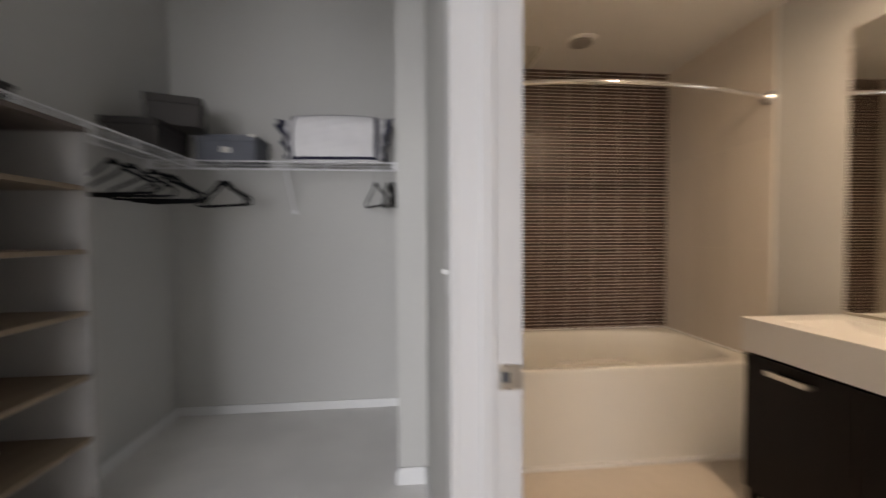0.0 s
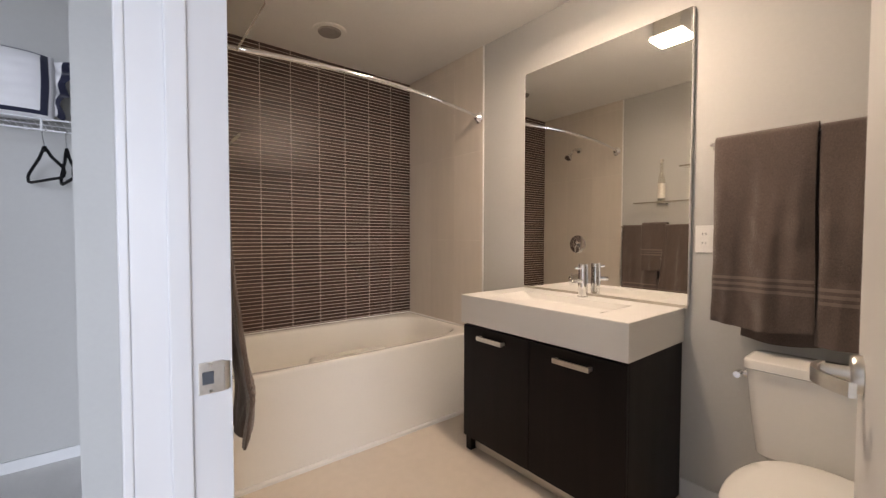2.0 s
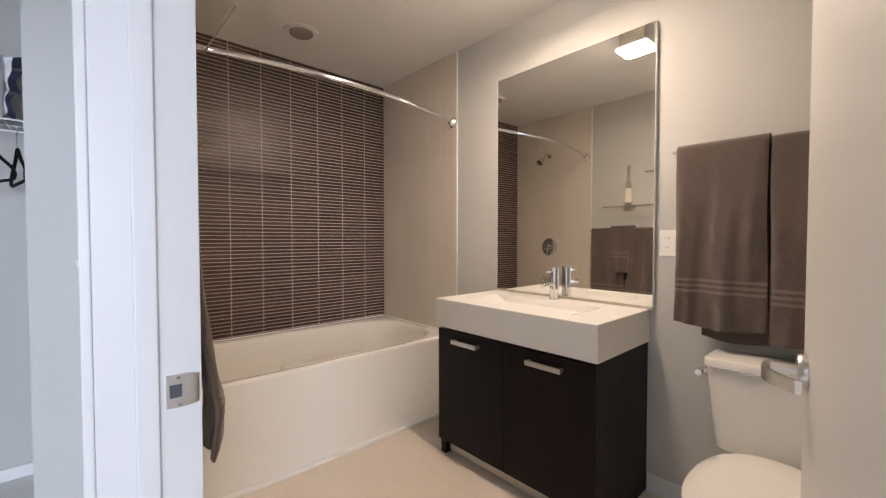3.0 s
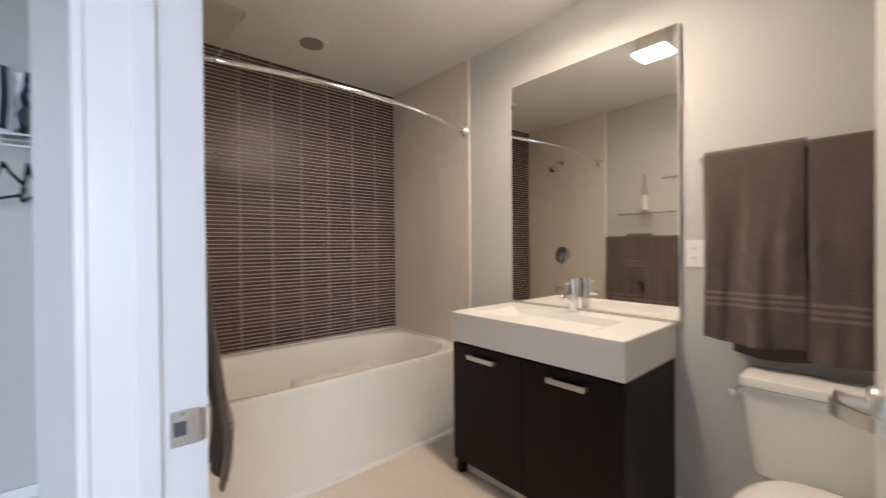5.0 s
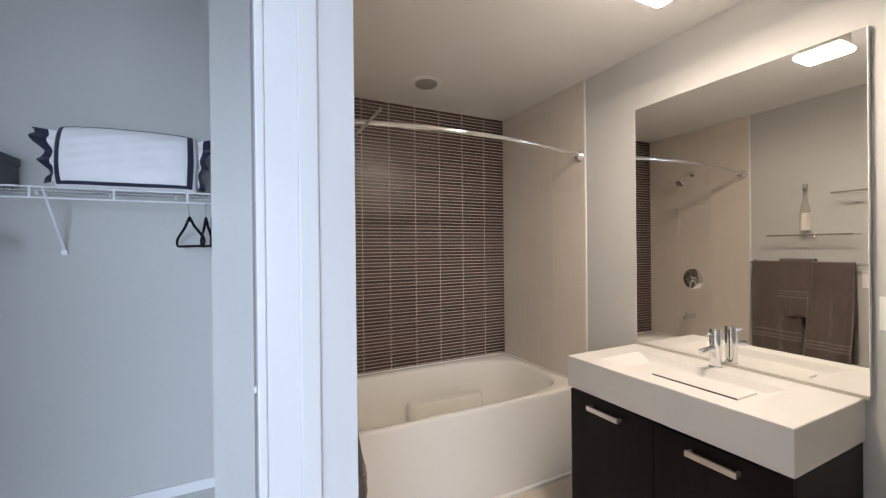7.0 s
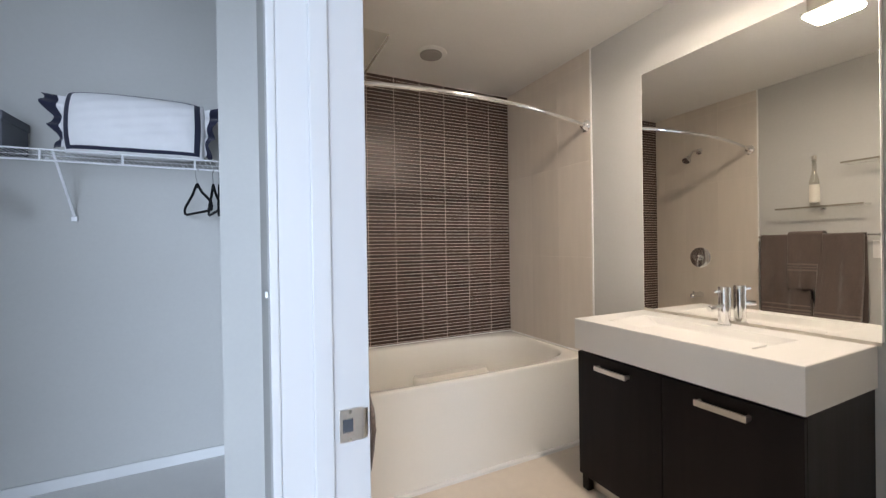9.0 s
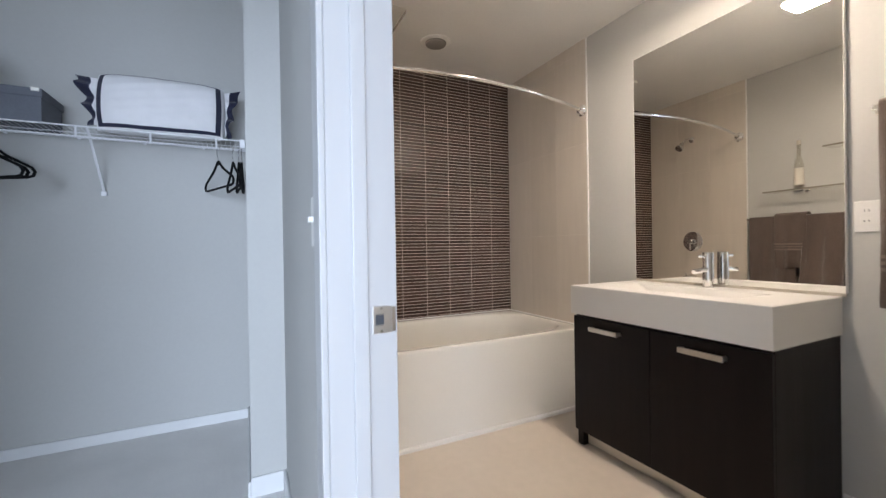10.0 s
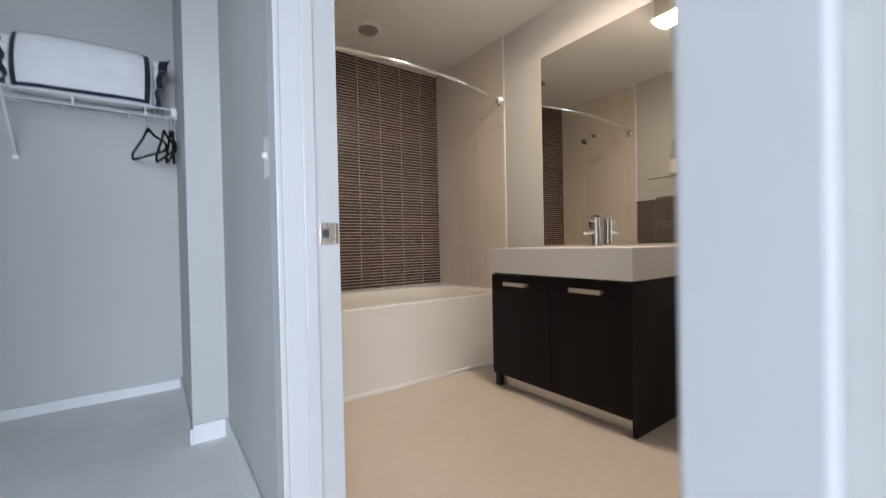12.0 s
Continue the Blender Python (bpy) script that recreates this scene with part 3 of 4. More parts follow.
def towel(wall_x, d, y0, y1, z, front_z, back_z, label, seed, off=0.0, bands=True, folds=1.0, flare=0.0, group="", back=None, ply=0.0065):
    """A towel laid over a bar: front flap, fold and back flap, as one thick sheet."""
    rnd = random.Random(seed)
    ph = [rnd.uniform(0, 6.28) for _ in range(6)]
    cxx = wall_x + d * 0.065
    r = 0.015 + off
    path = []
    nf, nb = 64, 36
    for i in range(nf):
        path.append((1, front_z + (z - front_z) * i / nf, r))
    for k in range(9):
        a = math.pi * k / 8
        path.append((math.cos(a), z + r * math.sin(a), r))
    for i in range(1, nb + 1):
        path.append((-1, z + (back_z - z) * i / nb, r))
    nv = 44
    bm = bmesh.new()
    outer, inner = [], []
    for j, (s, zz, rr) in enumerate(path):
        row_o, row_i = [], []
        drop = max(0.0, min(1.0, (z - zz) / 0.35))
        for k in range(nv + 1):
            v = k / nv
            y = y0 + (y1 - y0) * v
            if back and s < 0:
                y += ((back[0] - y0) * (1 - v) + (back[1] - y1) * v) * min(1.0, (z - zz) / 0.4 if s <= -0.99 else 0.0)
            y += 0.006 * drop * math.sin(ph[0] + 5 * v + 4 * zz) * folds
            wave = 0.010 * math.sin(ph[1] + 9.5 * v + 1.2 * zz) + 0.007 * math.sin(ph[2] + 17 * v - 2.0 * zz) + 0.003 * math.sin(ph[3] + 31 * v + 5 * zz)
            wave += 0.0022 * math.sin(ph[4] + 46 * zz + 6 * math.sin(4 * v + ph[5]))
            w = 0.5 * (wave + 0.009 + math.hypot(wave + 0.009, 0.012)) * drop * folds
            round_edge = min(1.0, min(v, 1 - v) * nv / 1.5) ** 0.5
            thick = ply * (0.45 + 0.55 * round_edge)
            if s > 0 and j < 2:
                thick *= 0.6 + 0.2 * j
            zb = zz
            if j == 0 or s < 0 and j == len(path) - 1:
                zb = zz + 0.008 * math.sin(ph[2] + 5 * v) * folds
            ridge = 0.0
            if bands and s == 1 and any(abs(zz - front_z - q) < 0.006 for q in BAND_AT):
                ridge = 0.002
            hang = max(0.0, min(1.0, (z - zz) / (z - front_z)))
            spread = flare * hang ** 2 * (1 - 0.55 * max(0.0, (hang - 0.8) / 0.2))
            x = cxx + d * (s * rr + (w + spread if s >= 0.99 else (-0.2 * w if s < -0.9 else 0)))
            row_o.append(bm.verts.new((x + d * s * (thick + ridge), y, zb)))
            row_i.append(bm.verts.new((x, y, zb)))
        outer.append(row_o)
        inner.append(row_i)
    n = len(path)
    for j in range(n - 1):
        zz = path[j][1]
        band = bands and path[j][0] == 1 and any(abs(zz - front_z - q) < 0.006 for q in BAND_AT)
        for k in range(nv):
            bm.faces.new((outer[j][k], outer[j][k + 1], outer[j + 1][k + 1], outer[j + 1][k])).material_index = 1 if band else 0
            bm.faces.new((inner[j][k], inner[j + 1][k], inner[j + 1][k + 1], inner[j][k + 1]))
        bm.faces.new((outer[j][0], outer[j + 1][0], inner[j + 1][0], inner[j][0]))
        bm.faces.new((outer[j][nv], inner[j][nv], inner[j + 1][nv], outer[j + 1][nv]))
    for k in range(nv):
        bm.faces.new((outer[0][k], inner[0][k], inner[0][k + 1], outer[0][k + 1]))
        bm.faces.new((outer[n - 1][k], outer[n - 1][k + 1], inner[n - 1][k + 1], inner[n - 1][k]))
    return tagged(part("towel", bm, [TOWEL, TOWELBAND], None, smooth=True), label, "towel", group)


BAND_AT = (0.140, 0.164, 0.188)
towel_bar(0, -1, -3.02, -2.335, 1.572)
towel(0, -1, -2.668, -2.358, 1.578, 0.842, 0.785, "taupe terry bath towel hanging on the bar", 3, off=0.008, folds=1.15, back=(-2.676, -2.445), group="bath towels")
towel(0, -1, -3.000, -2.673, 1.575, 0.812, 0.83, "taupe terry bath towel hanging beside another", 8, folds=0.9, group="bath towels")
towel_bar(X_BATH, 1, -1.70, -0.975, 1.285)
towel(X_BATH, 1, -1.322, -1.000, 1.287, 0.56, 0.60, "taupe terry bath towel opposite the mirror", 12, folds=0.7, group="bath towels")
towel(X_BATH, 1, -1.615, -1.368, 1.287, 0.535, 0.60, "taupe terry bath towel near the doorway", 21, folds=0.8, flare=0.085, ply=0.017, group="bath towels")
towel(X_BATH, 1, -1.400, -1.190, 1.288, 0.885, 0.95, "small taupe hand towel laid over bath towels", 30, off=0.020, folds=0.35)

# ---- glass shelves with bottle ----


def glass_shelf(y0, y1, z, deep):
    s = thing("glass_shelf", (X_BATH, (y0 + y1) / 2, z), "clear glass wall shelf on chrome clips", "shelf", "glass wall shelves")
    part("pane", boxed(X_BATH + 0.004, X_BATH + deep, y0, y1, z - 0.006, z + 0.006), [GLASS, GLASSEDGE], s)
    for f in s.children[0].data.polygons:
        f.material_index = 1 if f.normal.x > 0.5 else 0
    for y in ((y0 + y1) / 2,):
        bm = boxed(X_BATH + 0.0005, X_BATH + 0.028, y - 0.012, y + 0.012, z - 0.021, z - 0.0065, bevel=0.003)
        box(bm, X_BATH + 0.0005, X_BATH + 0.022, y - 0.012, y + 0.012, z + 0.0065, z + 0.012, bevel=0.002)
        part("clip", bm, CHROME, s)


glass_shelf(-1.625, -1.12, 1.497, 0.125)
glass_shelf(-1.850, -1.515, 1.787, 0.140)
BX, BY, BZ = X_BATH + 0.065, -1.342, 1.5035
bottle = thing("bottle", (BX, BY, BZ), "tall clear glass bottle with a cream label", "bottle")
part("glass", turned(bmesh.new(), (BX, BY, BZ), (0, 0, 1), [(0, 0.026), (0.006, 0.030), (0.18, 0.030), (0.215, 0.024), (0.25, 0.014), (0.33, 0.0125), (0.345, 0.0145)], 28), BOTTLEGLASS, bottle, smooth=True)
part("label", turned(bmesh.new(), (BX, BY, BZ + 0.03), (0, 0, 1), [(0, 0.0305), (0.13, 0.0305)], 28), LABEL, bottle, smooth=True)
part("stopper", turned(bmesh.new(), (BX, BY, BZ + 0.345), (0, 0, 1), [(0, 0.0135), (0.028, 0.0135), (0.03, 0.011)], 20), ALUMINIUM, bottle, smooth=True)

# ---- toilet ----
WY = -2.735
toilet = thing("toilet", (-0.35, WY, 0), "white ceramic close-coupled toilet with the lid down", "toilet")


def tank_ring(x0, x1, hy_, z, r=0.035):
    return rounded_rect((x0 + x1) / 2, WY, (x1 - x0) / 2, hy_, r, z, 6)


part("tank", loft(bmesh.new(), [tank_ring(-0.180, -0.03, 0.186, 0.385, 0.04), tank_ring(-0.194, -0.025, 0.202, 0.40, 0.04), tank_ring(-0.200, -0.02, 0.216, 0.52), tank_ring(-0.205, -0.018, 0.229, 0.66), tank_ring(-0.207, -0.018, 0.232, 0.708)]), CERAMIC, toilet, smooth=True)
part("tank_lid", loft(bmesh.new(), [tank_ring(-0.208, -0.016, 0.232, 0.7085), tank_ring(-0.216, -0.012, 0.240, 0.713), tank_ring(-0.216, -0.012, 0.240, 0.737), tank_ring(-0.213, -0.014, 0.237, 0.743), tank_ring(-0.205, -0.020, 0.229, 0.746)]), CERAMIC, toilet, smooth=True, crease=30)


def bowl_ring(x0, x1, hy_, z, n=48, p=2.3):
    return oval((x0 + x1) / 2, WY, (x1 - x0) / 2, hy_, z, n, p)


part("bowl", loft(bmesh.new(), [bowl_ring(-0.635, -0.08, 0.130, 0.0, p=3.2), bowl_ring(-0.635, -0.08, 0.128, 0.02, p=3.2), bowl_ring(-0.615, -0.09, 0.112, 0.05, p=3), bowl_ring(-0.605, -0.10, 0.108, 0.15, p=2.7), bowl_ring(-0.625, -0.10, 0.116, 0.205, p=2.5), bowl_ring(-0.69, -0.09, 0.146, 0.262), bowl_ring(-0.75, -0.08, 0.174, 0.315), bowl_ring(-0.778, -0.07, 0.187, 0.360), bowl_ring(-0.780, -0.07, 0.188, 0.384), bowl_ring(-0.772, -0.08, 0.182, 0.390)]), CERAMIC, toilet, smooth=True)
part("seat", loft(bmesh.new(), [bowl_ring(-0.780, -0.225, 0.188, 0.3915), bowl_ring(-0.787, -0.225, 0.194, 0.396), bowl_ring(-0.787, -0.225, 0.194, 0.405), bowl_ring(-0.780, -0.228, 0.188, 0.409)]), CERAMIC, toilet, smooth=True)
part("seat_lid", loft(bmesh.new(), [bowl_ring(-0.782, -0.222, 0.189, 0.4105), bowl_ring(-0.790, -0.220, 0.196, 0.416), bowl_ring(-0.790, -0.220, 0.196, 0.426), bowl_ring(-0.780, -0.224, 0.188, 0.433), bowl_ring(-0.73, -0.26, 0.15, 0.438), bowl_ring(-0.60, -0.36, 0.06, 0.441)]), CERAMIC, toilet, smooth=True)
bm = turned(bmesh.new(), (-0.165, WY + 0.224, 0.678), (0, 1, 0), [(0, 0.017), (0.014, 0.017), (0.016, 0.011), (0.034, 0.011), (0.036, 0.008)], 20)
tube(bm, [(-0.165, WY + 0.252, 0.678), (-0.18, WY + 0.256, 0.678), (-0.205, WY + 0.255, 0.677)], [0.0135, 0.013, 0.012], 12)
part("flush_lever", bm, CHROME, toilet, "chrome flush lever", smooth=True)
for y in (WY - 0.07, WY + 0.07):
    part("hinge_cap", turned(bmesh.new(), (-0.24, y, 0.394), (0, 0, 1), [(0, 0.014), (0.030, 0.014), (0.034, 0.010)], 18), PLASTIC, toilet, smooth=True)

# ---- open bathroom door ----
HX, HY, ANGLE = -1.836, -3.040, 9.6
door = thing("door_1", (HX, HY, 0), "white painted flush door standing open into the bathroom", "door", kind="structure")
DM = pose(HX, HY, 0, 0, 0, ANGLE)
part("leaf", box(bmesh.new(), 0.003, 0.905, 0.0, 0.036, 0.01, DOORTOP - 0.006, bevel=0.0015, turn=DM), DOORPAINT, door)


def lever_set(side):
    SZ = 0.958
    y0 = 0.036 if side > 0 else 0.0
    f = lambda x, y, z: DM @ Vector((x, y0 + side * y, z))
    ax_ = DM.to_3x3() @ Vector((0, side, 0))
    h = part("lever_handle", turned(bmesh.new(), f(0.842, 0.0005, SZ), ax_, [(0, 0.033), (0.010, 0.033), (0.014, 0.030), (0.015, 0.012), (0.048, 0.011), (0.052, 0.011)], 30), NICKEL, door, "satin nickel curved lever handle", smooth=True)
    bm = bmesh.new()
    rings = []
    for k in range(13):
        u = k / 12
        x = 0.842 + 0.010 - 0.118 * u
        y = 0.050 + 0.020 * math.sin(u * math.pi) - 0.030 * u ** 1.6
        hh, tt = 0.0135 - 0.002 * u, 0.0045
        rings.append([f(x, y - tt, SZ - hh), f(x, y + tt, SZ - hh), f(x, y + tt, SZ + hh), f(x, y - tt, SZ + hh)])
    loft(bm, rings)
    part("grip", bm, NICKEL, h, smooth=True)


lever_set(1)
lever_set(-1)
part("latch_plate", box(bmesh.new(), 0.9048, 0.9062, 0.006, 0.030, SZ - 0.028, SZ + 0.028, turn=DM), NICKEL, door)
for z in (0.25, 1.03, 1.82):
    part("hinge", tubed([(HX - 0.002, HY - 0.004, z - 0.045), (HX - 0.002, HY - 0.004, z + 0.045)], 0.006, 12), NICKEL, door, smooth=True)

# ---- closet: wire shelves ----
SHZ, SHY = 1.738, -0.305


def wire_shelf(name, origin, along, out, length, depth, label, stations):
    """A coated wire shelf: close wires, rails, a two-rail front lip with posts, slanted braces."""
    o, a, d, up = Vector(origin), Vector(along), Vector(out), Vector((0, 0, 1))
    s = thing(name, origin, label, "shelf", "closet wire shelves")
    bm = bmesh.new()
    n = int(length / 0.0254)
    for i in range(n + 1):
        p = o + a * (0.006 + (length - 0.012) * i / n)
        tube(bm, [p, p + d * depth], 0.0014, 4)
    for q in (0.01, depth * 0.5):
        tube(bm, [o + d * q - up * 0.003, o + d * q - up * 0.003 + a * length], 0.0026, 6)
    part("wire_deck", bm, WIRE, s)
    for h in (0.0, -0.052):
        part("front_rail", tubed([o + d * depth + up * h, o + d * depth + up * h + a * length], 0.0042, 8), WIRE, s, smooth=True)
    for i in range(int((length - 0.16) / 0.312) + 1):
        p = o + d * depth + a * (length - 0.15 - 0.312 * i)
        part("post", tubed([p + d * 0.001, p + d * 0.001 - up * 0.052], 0.0055, 6), WIRE, s)
    for t in stations:
        p = o + a * t
        b = part("brace", tubed([p + d * (depth - 0.004) - up * 0.006, p + d * 0.006 - up * 0.304], 0.0062, 8), WIRE, s, smooth=True)
        q = p + d * 0.004 - up * 0.311
        part("brace_foot", box(bmesh.new(), -0.013, 0.013, -0.013, 0.013, -0.004, 0.010, bevel=0.002, turn=look(q, q - d)), WIRE, b)
    for t in [x * 0.3 + 0.12 for x in range(int(length / 0.3))]:
        q = o + a * t + d * 0.004
        part("wall_clip", box(bmesh.new(), -0.007, 0.007, -0.012, 0.008, -0.003, 0.012, bevel=0.002, turn=look(q, q - d)), WIRE, s)
    for e in (0.004, length - 0.004):
        q = o + a * e + d * depth - up * 0.02
        part("end_cap", box(bmesh.new(), -0.016, 0.016, -0.026, 0.026, -0.003, 0.026, bevel=0.003, turn=look(q, q + a * (1 if e > 0.1 else -1))), WIRE, s)
    return s


wire_shelf("wire_shelf", (X_LEFT + 0.002, Y_BACK - 0.002, SHZ), (1, 0, 0), (0, -1, 0), X_CLOSET - X_LEFT - 0.004, 0.263, "white wire closet shelf along the back wall", (0.825,))
wire_shelf("wire_shelf", (X_LEFT + 0.002, -0.315, SHZ), (0, -1, 0), (1, 0, 0), 1.93, 0.275, "white wire closet shelf along the side wall", ())

# ---- pillow on the shelf ----


def pillow(cx_, cy_, z0, w, h, depth, turn):
    m = Matrix.Translation((cx_, cy_, z0)) @ Matrix.Rotation(radians(turn), 4, "Z") @ Matrix.Rotation(radians(-7), 4, "X")
    p = thing("pillow", (cx_, cy_, z0), "white cotton pillow with a navy border standing on the shelf", "pillow")
    bm = bmesh.new()
    nu, nv_ = 72, 44
    for s in (-1, 1):
        grid = []
        for i in range(nu + 1):
            row = []
            for j in range(nv_ + 1):
                u, v = -1 + 2 * i / nu, -1 + 2 * j / nv_
                t = (max(0, 1 - abs(u) ** 5) ** 0.5) * (max(0, 1 - abs(v) ** 3.6) ** 0.5)
                sag = 0.005 * math.cos(u * 1.5) * (v * 0.5 + 0.5)
                x = u * w / 2 * (1 - 0.035 * v * v * abs(u))
                z = h / 2 + v * h / 2 * (1 - 0.03 * u * u) + sag
                wr = 0.0013 * math.sin(13 * u + 5 * v) + 0.001 * math.sin(21 * v - 7 * u)
                row.append(bm.verts.new(m @ Vector((x, s * (depth / 2 * t + wr * t), z))))
            grid.append(row)
        for i in range(nu):
            for j in range(nv_):
                u, v = abs(-1 + 2 * (i + 0.5) / nu), abs(-1 + 2 * (j + 0.5) / nv_)
                band = (0.87 < u < 0.94 and v < 0.91) or ((0.80 if j < nv_ / 2 else 0.86) < v < 0.91 and u < 0.94)
                bm.faces.new((grid[i][j], grid[i + 1][j], grid[i + 1][j + 1], grid[i][j + 1])).material_index = 1 if band else 0
    bmesh.ops.remove_doubles(bm, verts=bm.verts, dist=0.0008)
    part("cushion", bm, [COTTON, NAVY], p, smooth=True)
    for sx, length in ((-1, 0.115), (1, 0.095)):
        bm = bmesh.new()
        rows_ = []
        for i in range(11):
            q = i / 10
            row = []
            for j in range(33):
                v = j / 32
                flare = 0.58 + 0.05 * q
                z = h * (0.52 + (v - 0.5) * flare * 1.35) + 0.02 * q * (v - 0.5)
                ruffle = 0.030 * q * math.sin(v * 15 + sx) + 0.012 * q * math.sin(v * 31)
                reach = length * q * (0.34 + 0.66 * v ** 1.6 + 0.10 * math.sin(v * 19))
                row.append((sx * (w / 2 * 0.955 + reach), ruffle, max(z, 0.004)))
            rows_.append(row)
        for off, flip in ((0.0015, False), (-0.0015, True)):
            g = [[bm.verts.new(m @ Vector((x, y + off, z))) for x, y, z in row] for row in rows_]
            for i in range(10):
                for j in range(32):
                    bm.faces.new((g[i][j], g[i + 1][j], g[i + 1][j + 1], g[i][j + 1])).material_index = 1 if i >= 4 else 0
        part("flange", bm, [COTTON, NAVY], p, "navy ruffled flange", smooth=True)


pillow(-2.538, -0.225, SHZ + 0.0015, 0.62, 0.330, 0.19, -3)

# ---- boxes on the shelf ----


def storage_box(cx_, cy_, z0, w, d, h, turn, mat, label, clips=True):
    b = thing("storage_box", (cx_, cy_, z0), label, "box", "storage boxes")
    m = pose(cx_, cy_, z0, 0, 0, turn)
    part("body", box(bmesh.new(), -w / 2, w / 2, -d / 2, d / 2, 0, h * 0.80, bevel=0.004, turn=m), mat, b)
    part("lid", box(bmesh.new(), -w / 2 - 0.006, w / 2 + 0.006, -d / 2 - 0.006, d / 2 + 0.006, h * 0.74, h, bevel=0.005, turn=m), mat, b)
    if clips:
        for sx in (-1, 1):
            part("corner_clip", box(bmesh.new(), sx * (w / 2 - 0.02) - 0.016, sx * (w / 2 - 0.02) + 0.016, -d / 2 - 0.008, -d / 2 + 0.02, h * 0.90, h + 0.002, bevel=0.001, turn=m), NICKEL, b)
        part("label_holder", box(bmesh.new(), -0.03, 0.03, -d / 2 - 0.004, -d / 2 + 0.001, h * 0.30, h * 0.52, bevel=0.001, turn=m), NICKEL, b)


storage_box(-3.205, -0.185, SHZ + 0.0015, 0.36, 0.25, 0.165, 0, GREYBOX, "slate grey fabric storage box with metal corners")
storage_box(-3.535, -0.52, SHZ + 0.0015, 0.26, 0.38, 0.150, 4, BLACKBOX, "black leatherette box on the corner shelf", clips=False)
storage_box(-3.42, -0.44, SHZ + 0.153, 0.27, 0.23, 0.170, 18, BLACKBOX, "black lidded box stacked on another box", clips=False)
storage_box(-3.55, -1.62, SHZ + 0.0015, 0.22, 0.40, 0.05, 4, BLACKBOX, "flat black case lying on the side shelf", clips=False)

# ---- hangers ----


def hanger(x, y, z, turn, group):
    h = thing("hanger", (x, y, z), "slim black velvet clothes hanger", "hanger", group)
    m = pose(x, y, z, 0, 0, turn)
    hook = [(0, 0.021 * math.cos(radians(a)) , 0.021 * math.sin(radians(a)) - 0.021) for a in range(-20, 200, 20)]
    hook = [(0, 0.0, -0.095), (0, 0.0, -0.07), (0, 0.016, -0.045)] + hook
    part("hook", tubed([m @ Vector(p) for p in hook], 0.0019, 8), CHROME, h, smooth=True)
    body = [(0, 0, -0.085), (0, 0.025, -0.10), (0, 0.07, -0.135), (0, 0.14, -0.168), (0, 0.195, -0.195), (0, 0.21, -0.215), (0, 0.20, -0.235), (0, 0.17, -0.240),
            (0, 0, -0.240), (0, -0.17, -0.240), (0, -0.20, -0.235), (0, -0.21, -0.215), (0, -0.195, -0.195), (0, -0.14, -0.168), (0, -0.07, -0.135), (0, -0.025, -0.10), (0, 0, -0.085)]
    part("frame", tubed([m @ Vector(p) for p in body], 0.0068, 8), BLACK, h, smooth=True)
    part("neck", box(bmesh.new(), -0.004, 0.004, -0.02, 0.02, -0.108, -0.082, bevel=0.003, turn=m), BLACK, h)
    return h


RAIL = SHZ - 0.052 + 0.0065
for x, turn in ((-2.266, 23), (-2.190, 11), (-2.160, 5), (-2.146, -2)):
    hanger(x, SHY + 0.001, RAIL, turn, "hangers on the back shelf")
for x, turn in ((-3.205, 62), (-3.222, 54), (-3.240, 66)):
    hanger(x, SHY + 0.001, RAIL, turn, "hangers on the back shelf")
for y, turn in ((-0.52, 70), (-0.60, 84), (-0.72, 96), (-0.90, 88), (-1.02, 80)):
    hanger(X_LEFT + 0.278, y, RAIL, turn, "hangers on the side shelf")

# ---- shelf tower ----
tower = thing("shelf_tower", (-3.52, -1.75, 0), "brown laminate closet shelf tower with tan shelf boards", "shelf unit")
part("side_panel", boxed(X_LEFT + 0.014, -3.30, -1.318, -1.300, -0.004, 1.655, bevel=0.001), LITLAM, tower, "laminate side coloured pale grey as if lit")
part("side_panel", boxed(X_LEFT + 0.014, -3.30, -2.218, -2.200, -0.004, 1.655, bevel=0.001), LAMINATE, tower)
part("back_panel", boxed(X_LEFT + 0.014, X_LEFT + 0.020, -2.199, -1.319, 0.09, 1.655), LAMINATE, tower)
for z in (0.225, 0.468, 0.713, 0.961, 1.198, 1.44):
    part("shelf_board", boxed(X_LEFT + 0.021, -3.302, -2.199, -1.319, z - 0.009, z + 0.009, bevel=0.001), OAK, tower)
part("top_board", boxed(X_LEFT + 0.014, -3.298, -2.22, -1.298, 1.6555, 1.673, bevel=0.001), LAMINATE, tower)

# ---- pieces: bathroom wall and floor tiles ----
TZ0 = 0.526


def tile_mesh(name, w, h, t, mat, bevel=0.0012):
    return mesh_of(name, boxed(-w / 2, w / 2, -t, 0, -h / 2, h / 2, bevel=bevel, seg=1), mat)


def piece(name, me, m, parent):
    ob = new(name, me)
    ob.parent = parent
    ob.matrix_parent_inverse = base_matrix(parent).inverted()
    ob.matrix_basis = m
    return ob


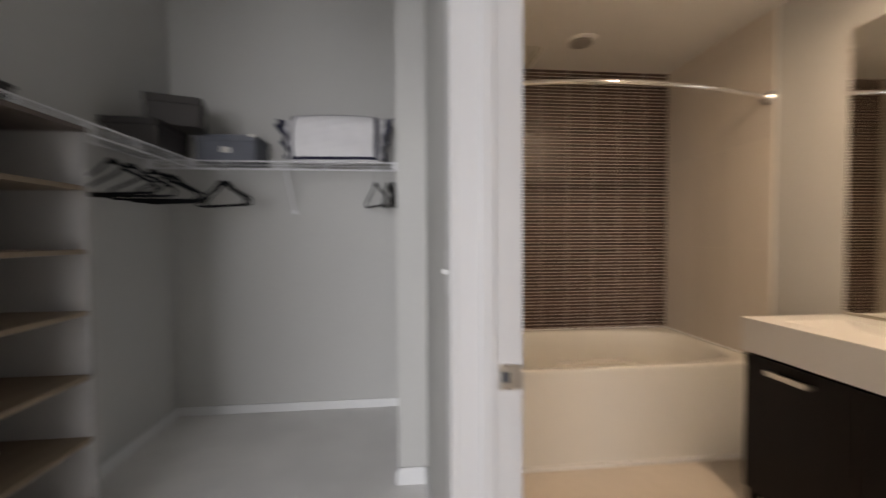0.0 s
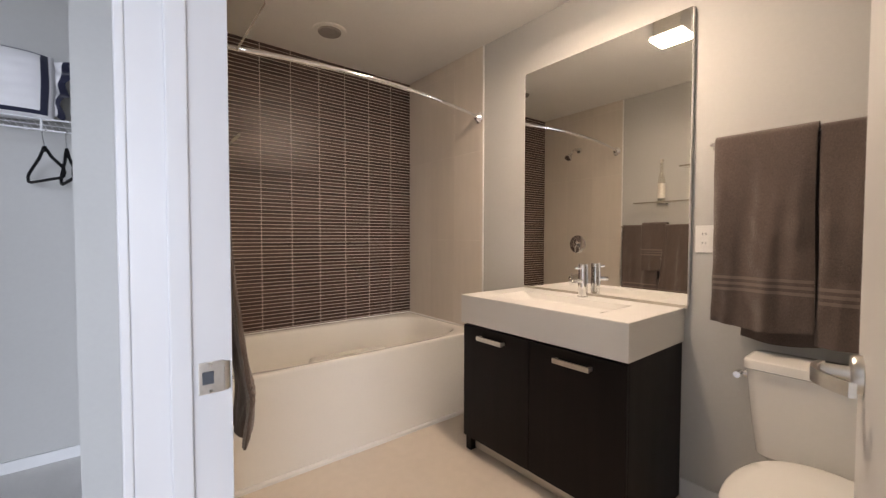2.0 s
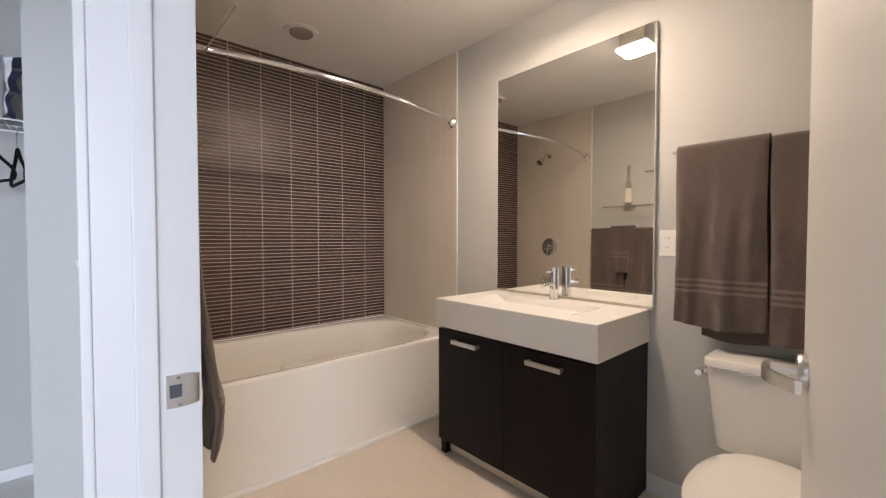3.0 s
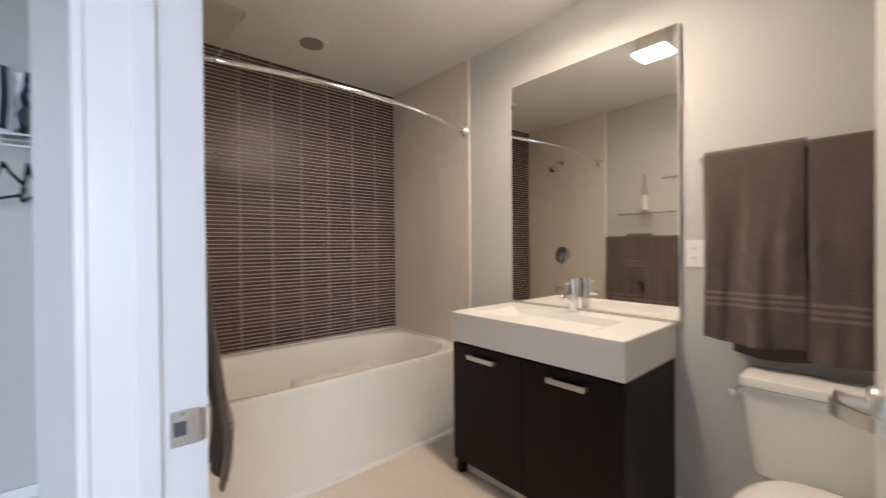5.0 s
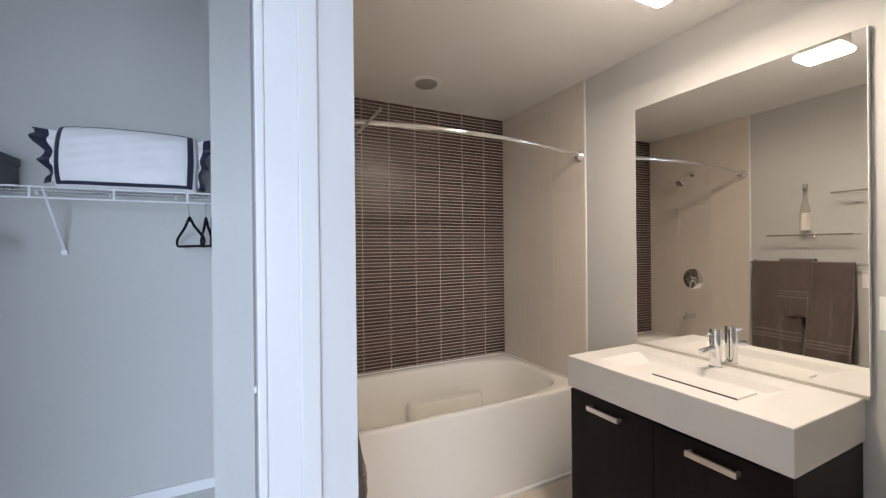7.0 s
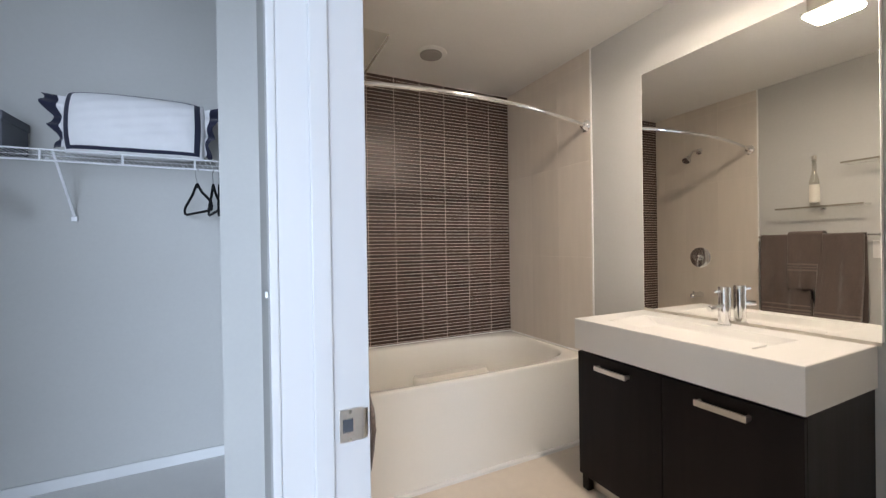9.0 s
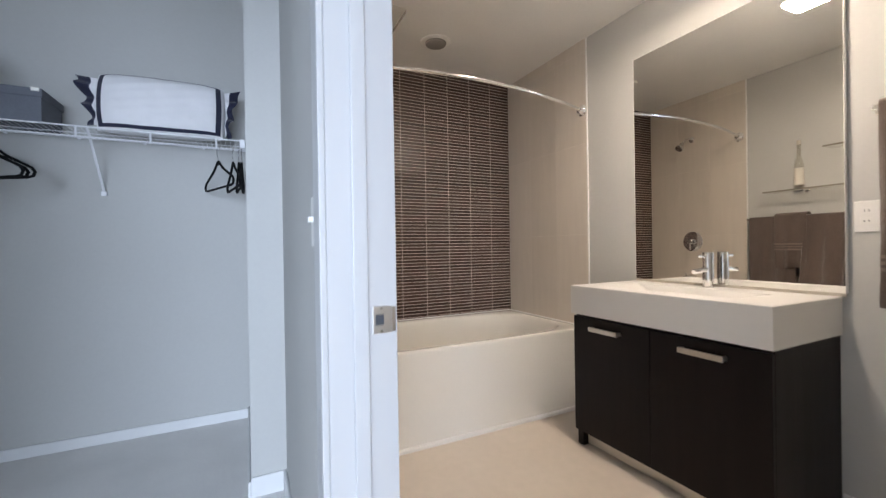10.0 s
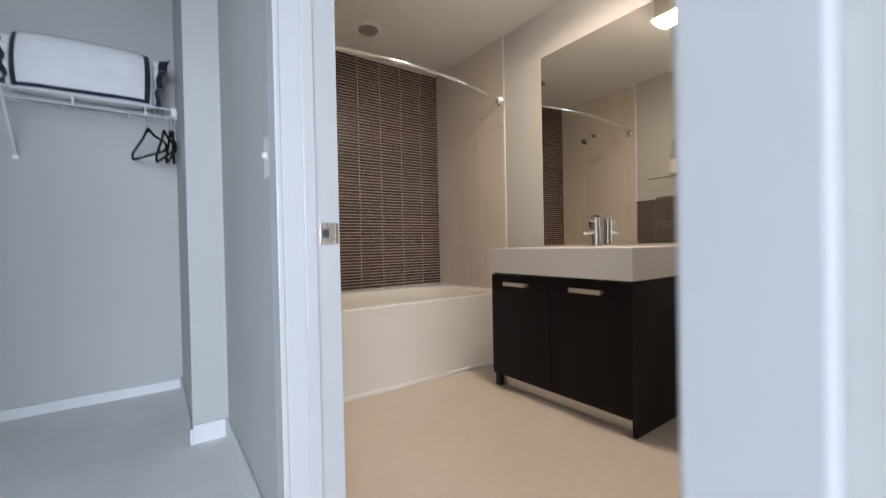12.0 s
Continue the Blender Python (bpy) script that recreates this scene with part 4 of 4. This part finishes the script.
# narrow strip tiles on the back wall
field = part("grout_bed", boxed(X_BATH + 0.001, -0.0005, -0.0035, -0.0005, TZ0, H - 0.0005), GROUT, wn, "pale grout bed")
PITCH, COLW, JOINT = 0.0254, 0.208, 0.0045
rows_n = int((H - TZ0 - 0.004) / PITCH)
pattern = random.Random(5)
kinds = [pattern.choice((0, 0, 0, 1, 1, 2, 2, 0)) for _ in range(rows_n + 1)]
edges = [-0.002, -0.2] + [-0.2 - COLW * k for k in range(1, 8)] + [X_BATH + 0.002]
meshes = {}
rest = bmesh.new()
for c in range(len(edges) - 1):
    x1, x0 = edges[c] - JOINT / 2, edges[c + 1] + JOINT / 2
    for r in range(rows_n + 1):
        z0 = H - 0.003 - (r + 1) * PITCH + JOINT / 2
        z1 = z0 + PITCH - JOINT
        if z0 < TZ0:
            z0 = TZ0 + 0.001
            if z1 - z0 < 0.006:
                continue
        k = kinds[r] if pattern.random() > 0.22 else pattern.choice((0, 1, 2))
        w, h = round(x1 - x0, 4), round(z1 - z0, 4)
        if c < 4:
            key = (w, h, k)
            if key not in meshes:
                meshes[key] = tile_mesh("strip_tile", w, h, 0.0028, KIT[k], 0.0006)
            piece("tile", meshes[key], Matrix.Translation(((x0 + x1) / 2, -0.0035 - 0.0006 * pattern.random(), (z0 + z1) / 2)), field)
        else:
            box(rest, x0, x1, -0.0063 - 0.0006 * pattern.random(), -0.0035, z0, z1, mat=k)
tagged(part("strip_tiles", rest, KIT_REST, wn), "more of the same brown strip tiles", kind="stuff")

# large porcelain tiles on both end walls of the bath
for wall, x, s, wide in ((we, -0.0005, 1, 0.3035), (ww, X_BATH + 0.0005, -1, 0.3105)):
    part("tile_bed", boxed(*sorted((x, x - s * 0.0078)), -0.010 - 3 * wide, -0.010, TZ0, H - 0.0005), WALLGROUT, wall)
    for c in range(3):
        y1 = -0.010 - c * wide
        y0 = y1 - wide + 0.002
        for z0, z1 in ((TZ0, 1.164), (1.166, 1.798), (1.80, 2.432), (2.434, H - 0.001)):
            key = ("porcelain", wide, round(z1 - z0, 3))
            if key not in meshes:
                meshes[key] = tile_mesh("porcelain_tile", y1 - y0, z1 - z0, 0.0055, WALLTILE, 0.0008)
            piece("tile", meshes[key], pose(x - s * 0.003, (y0 + y1) / 2, (z0 + z1) / 2, 0, 0, -90 * s), wall)
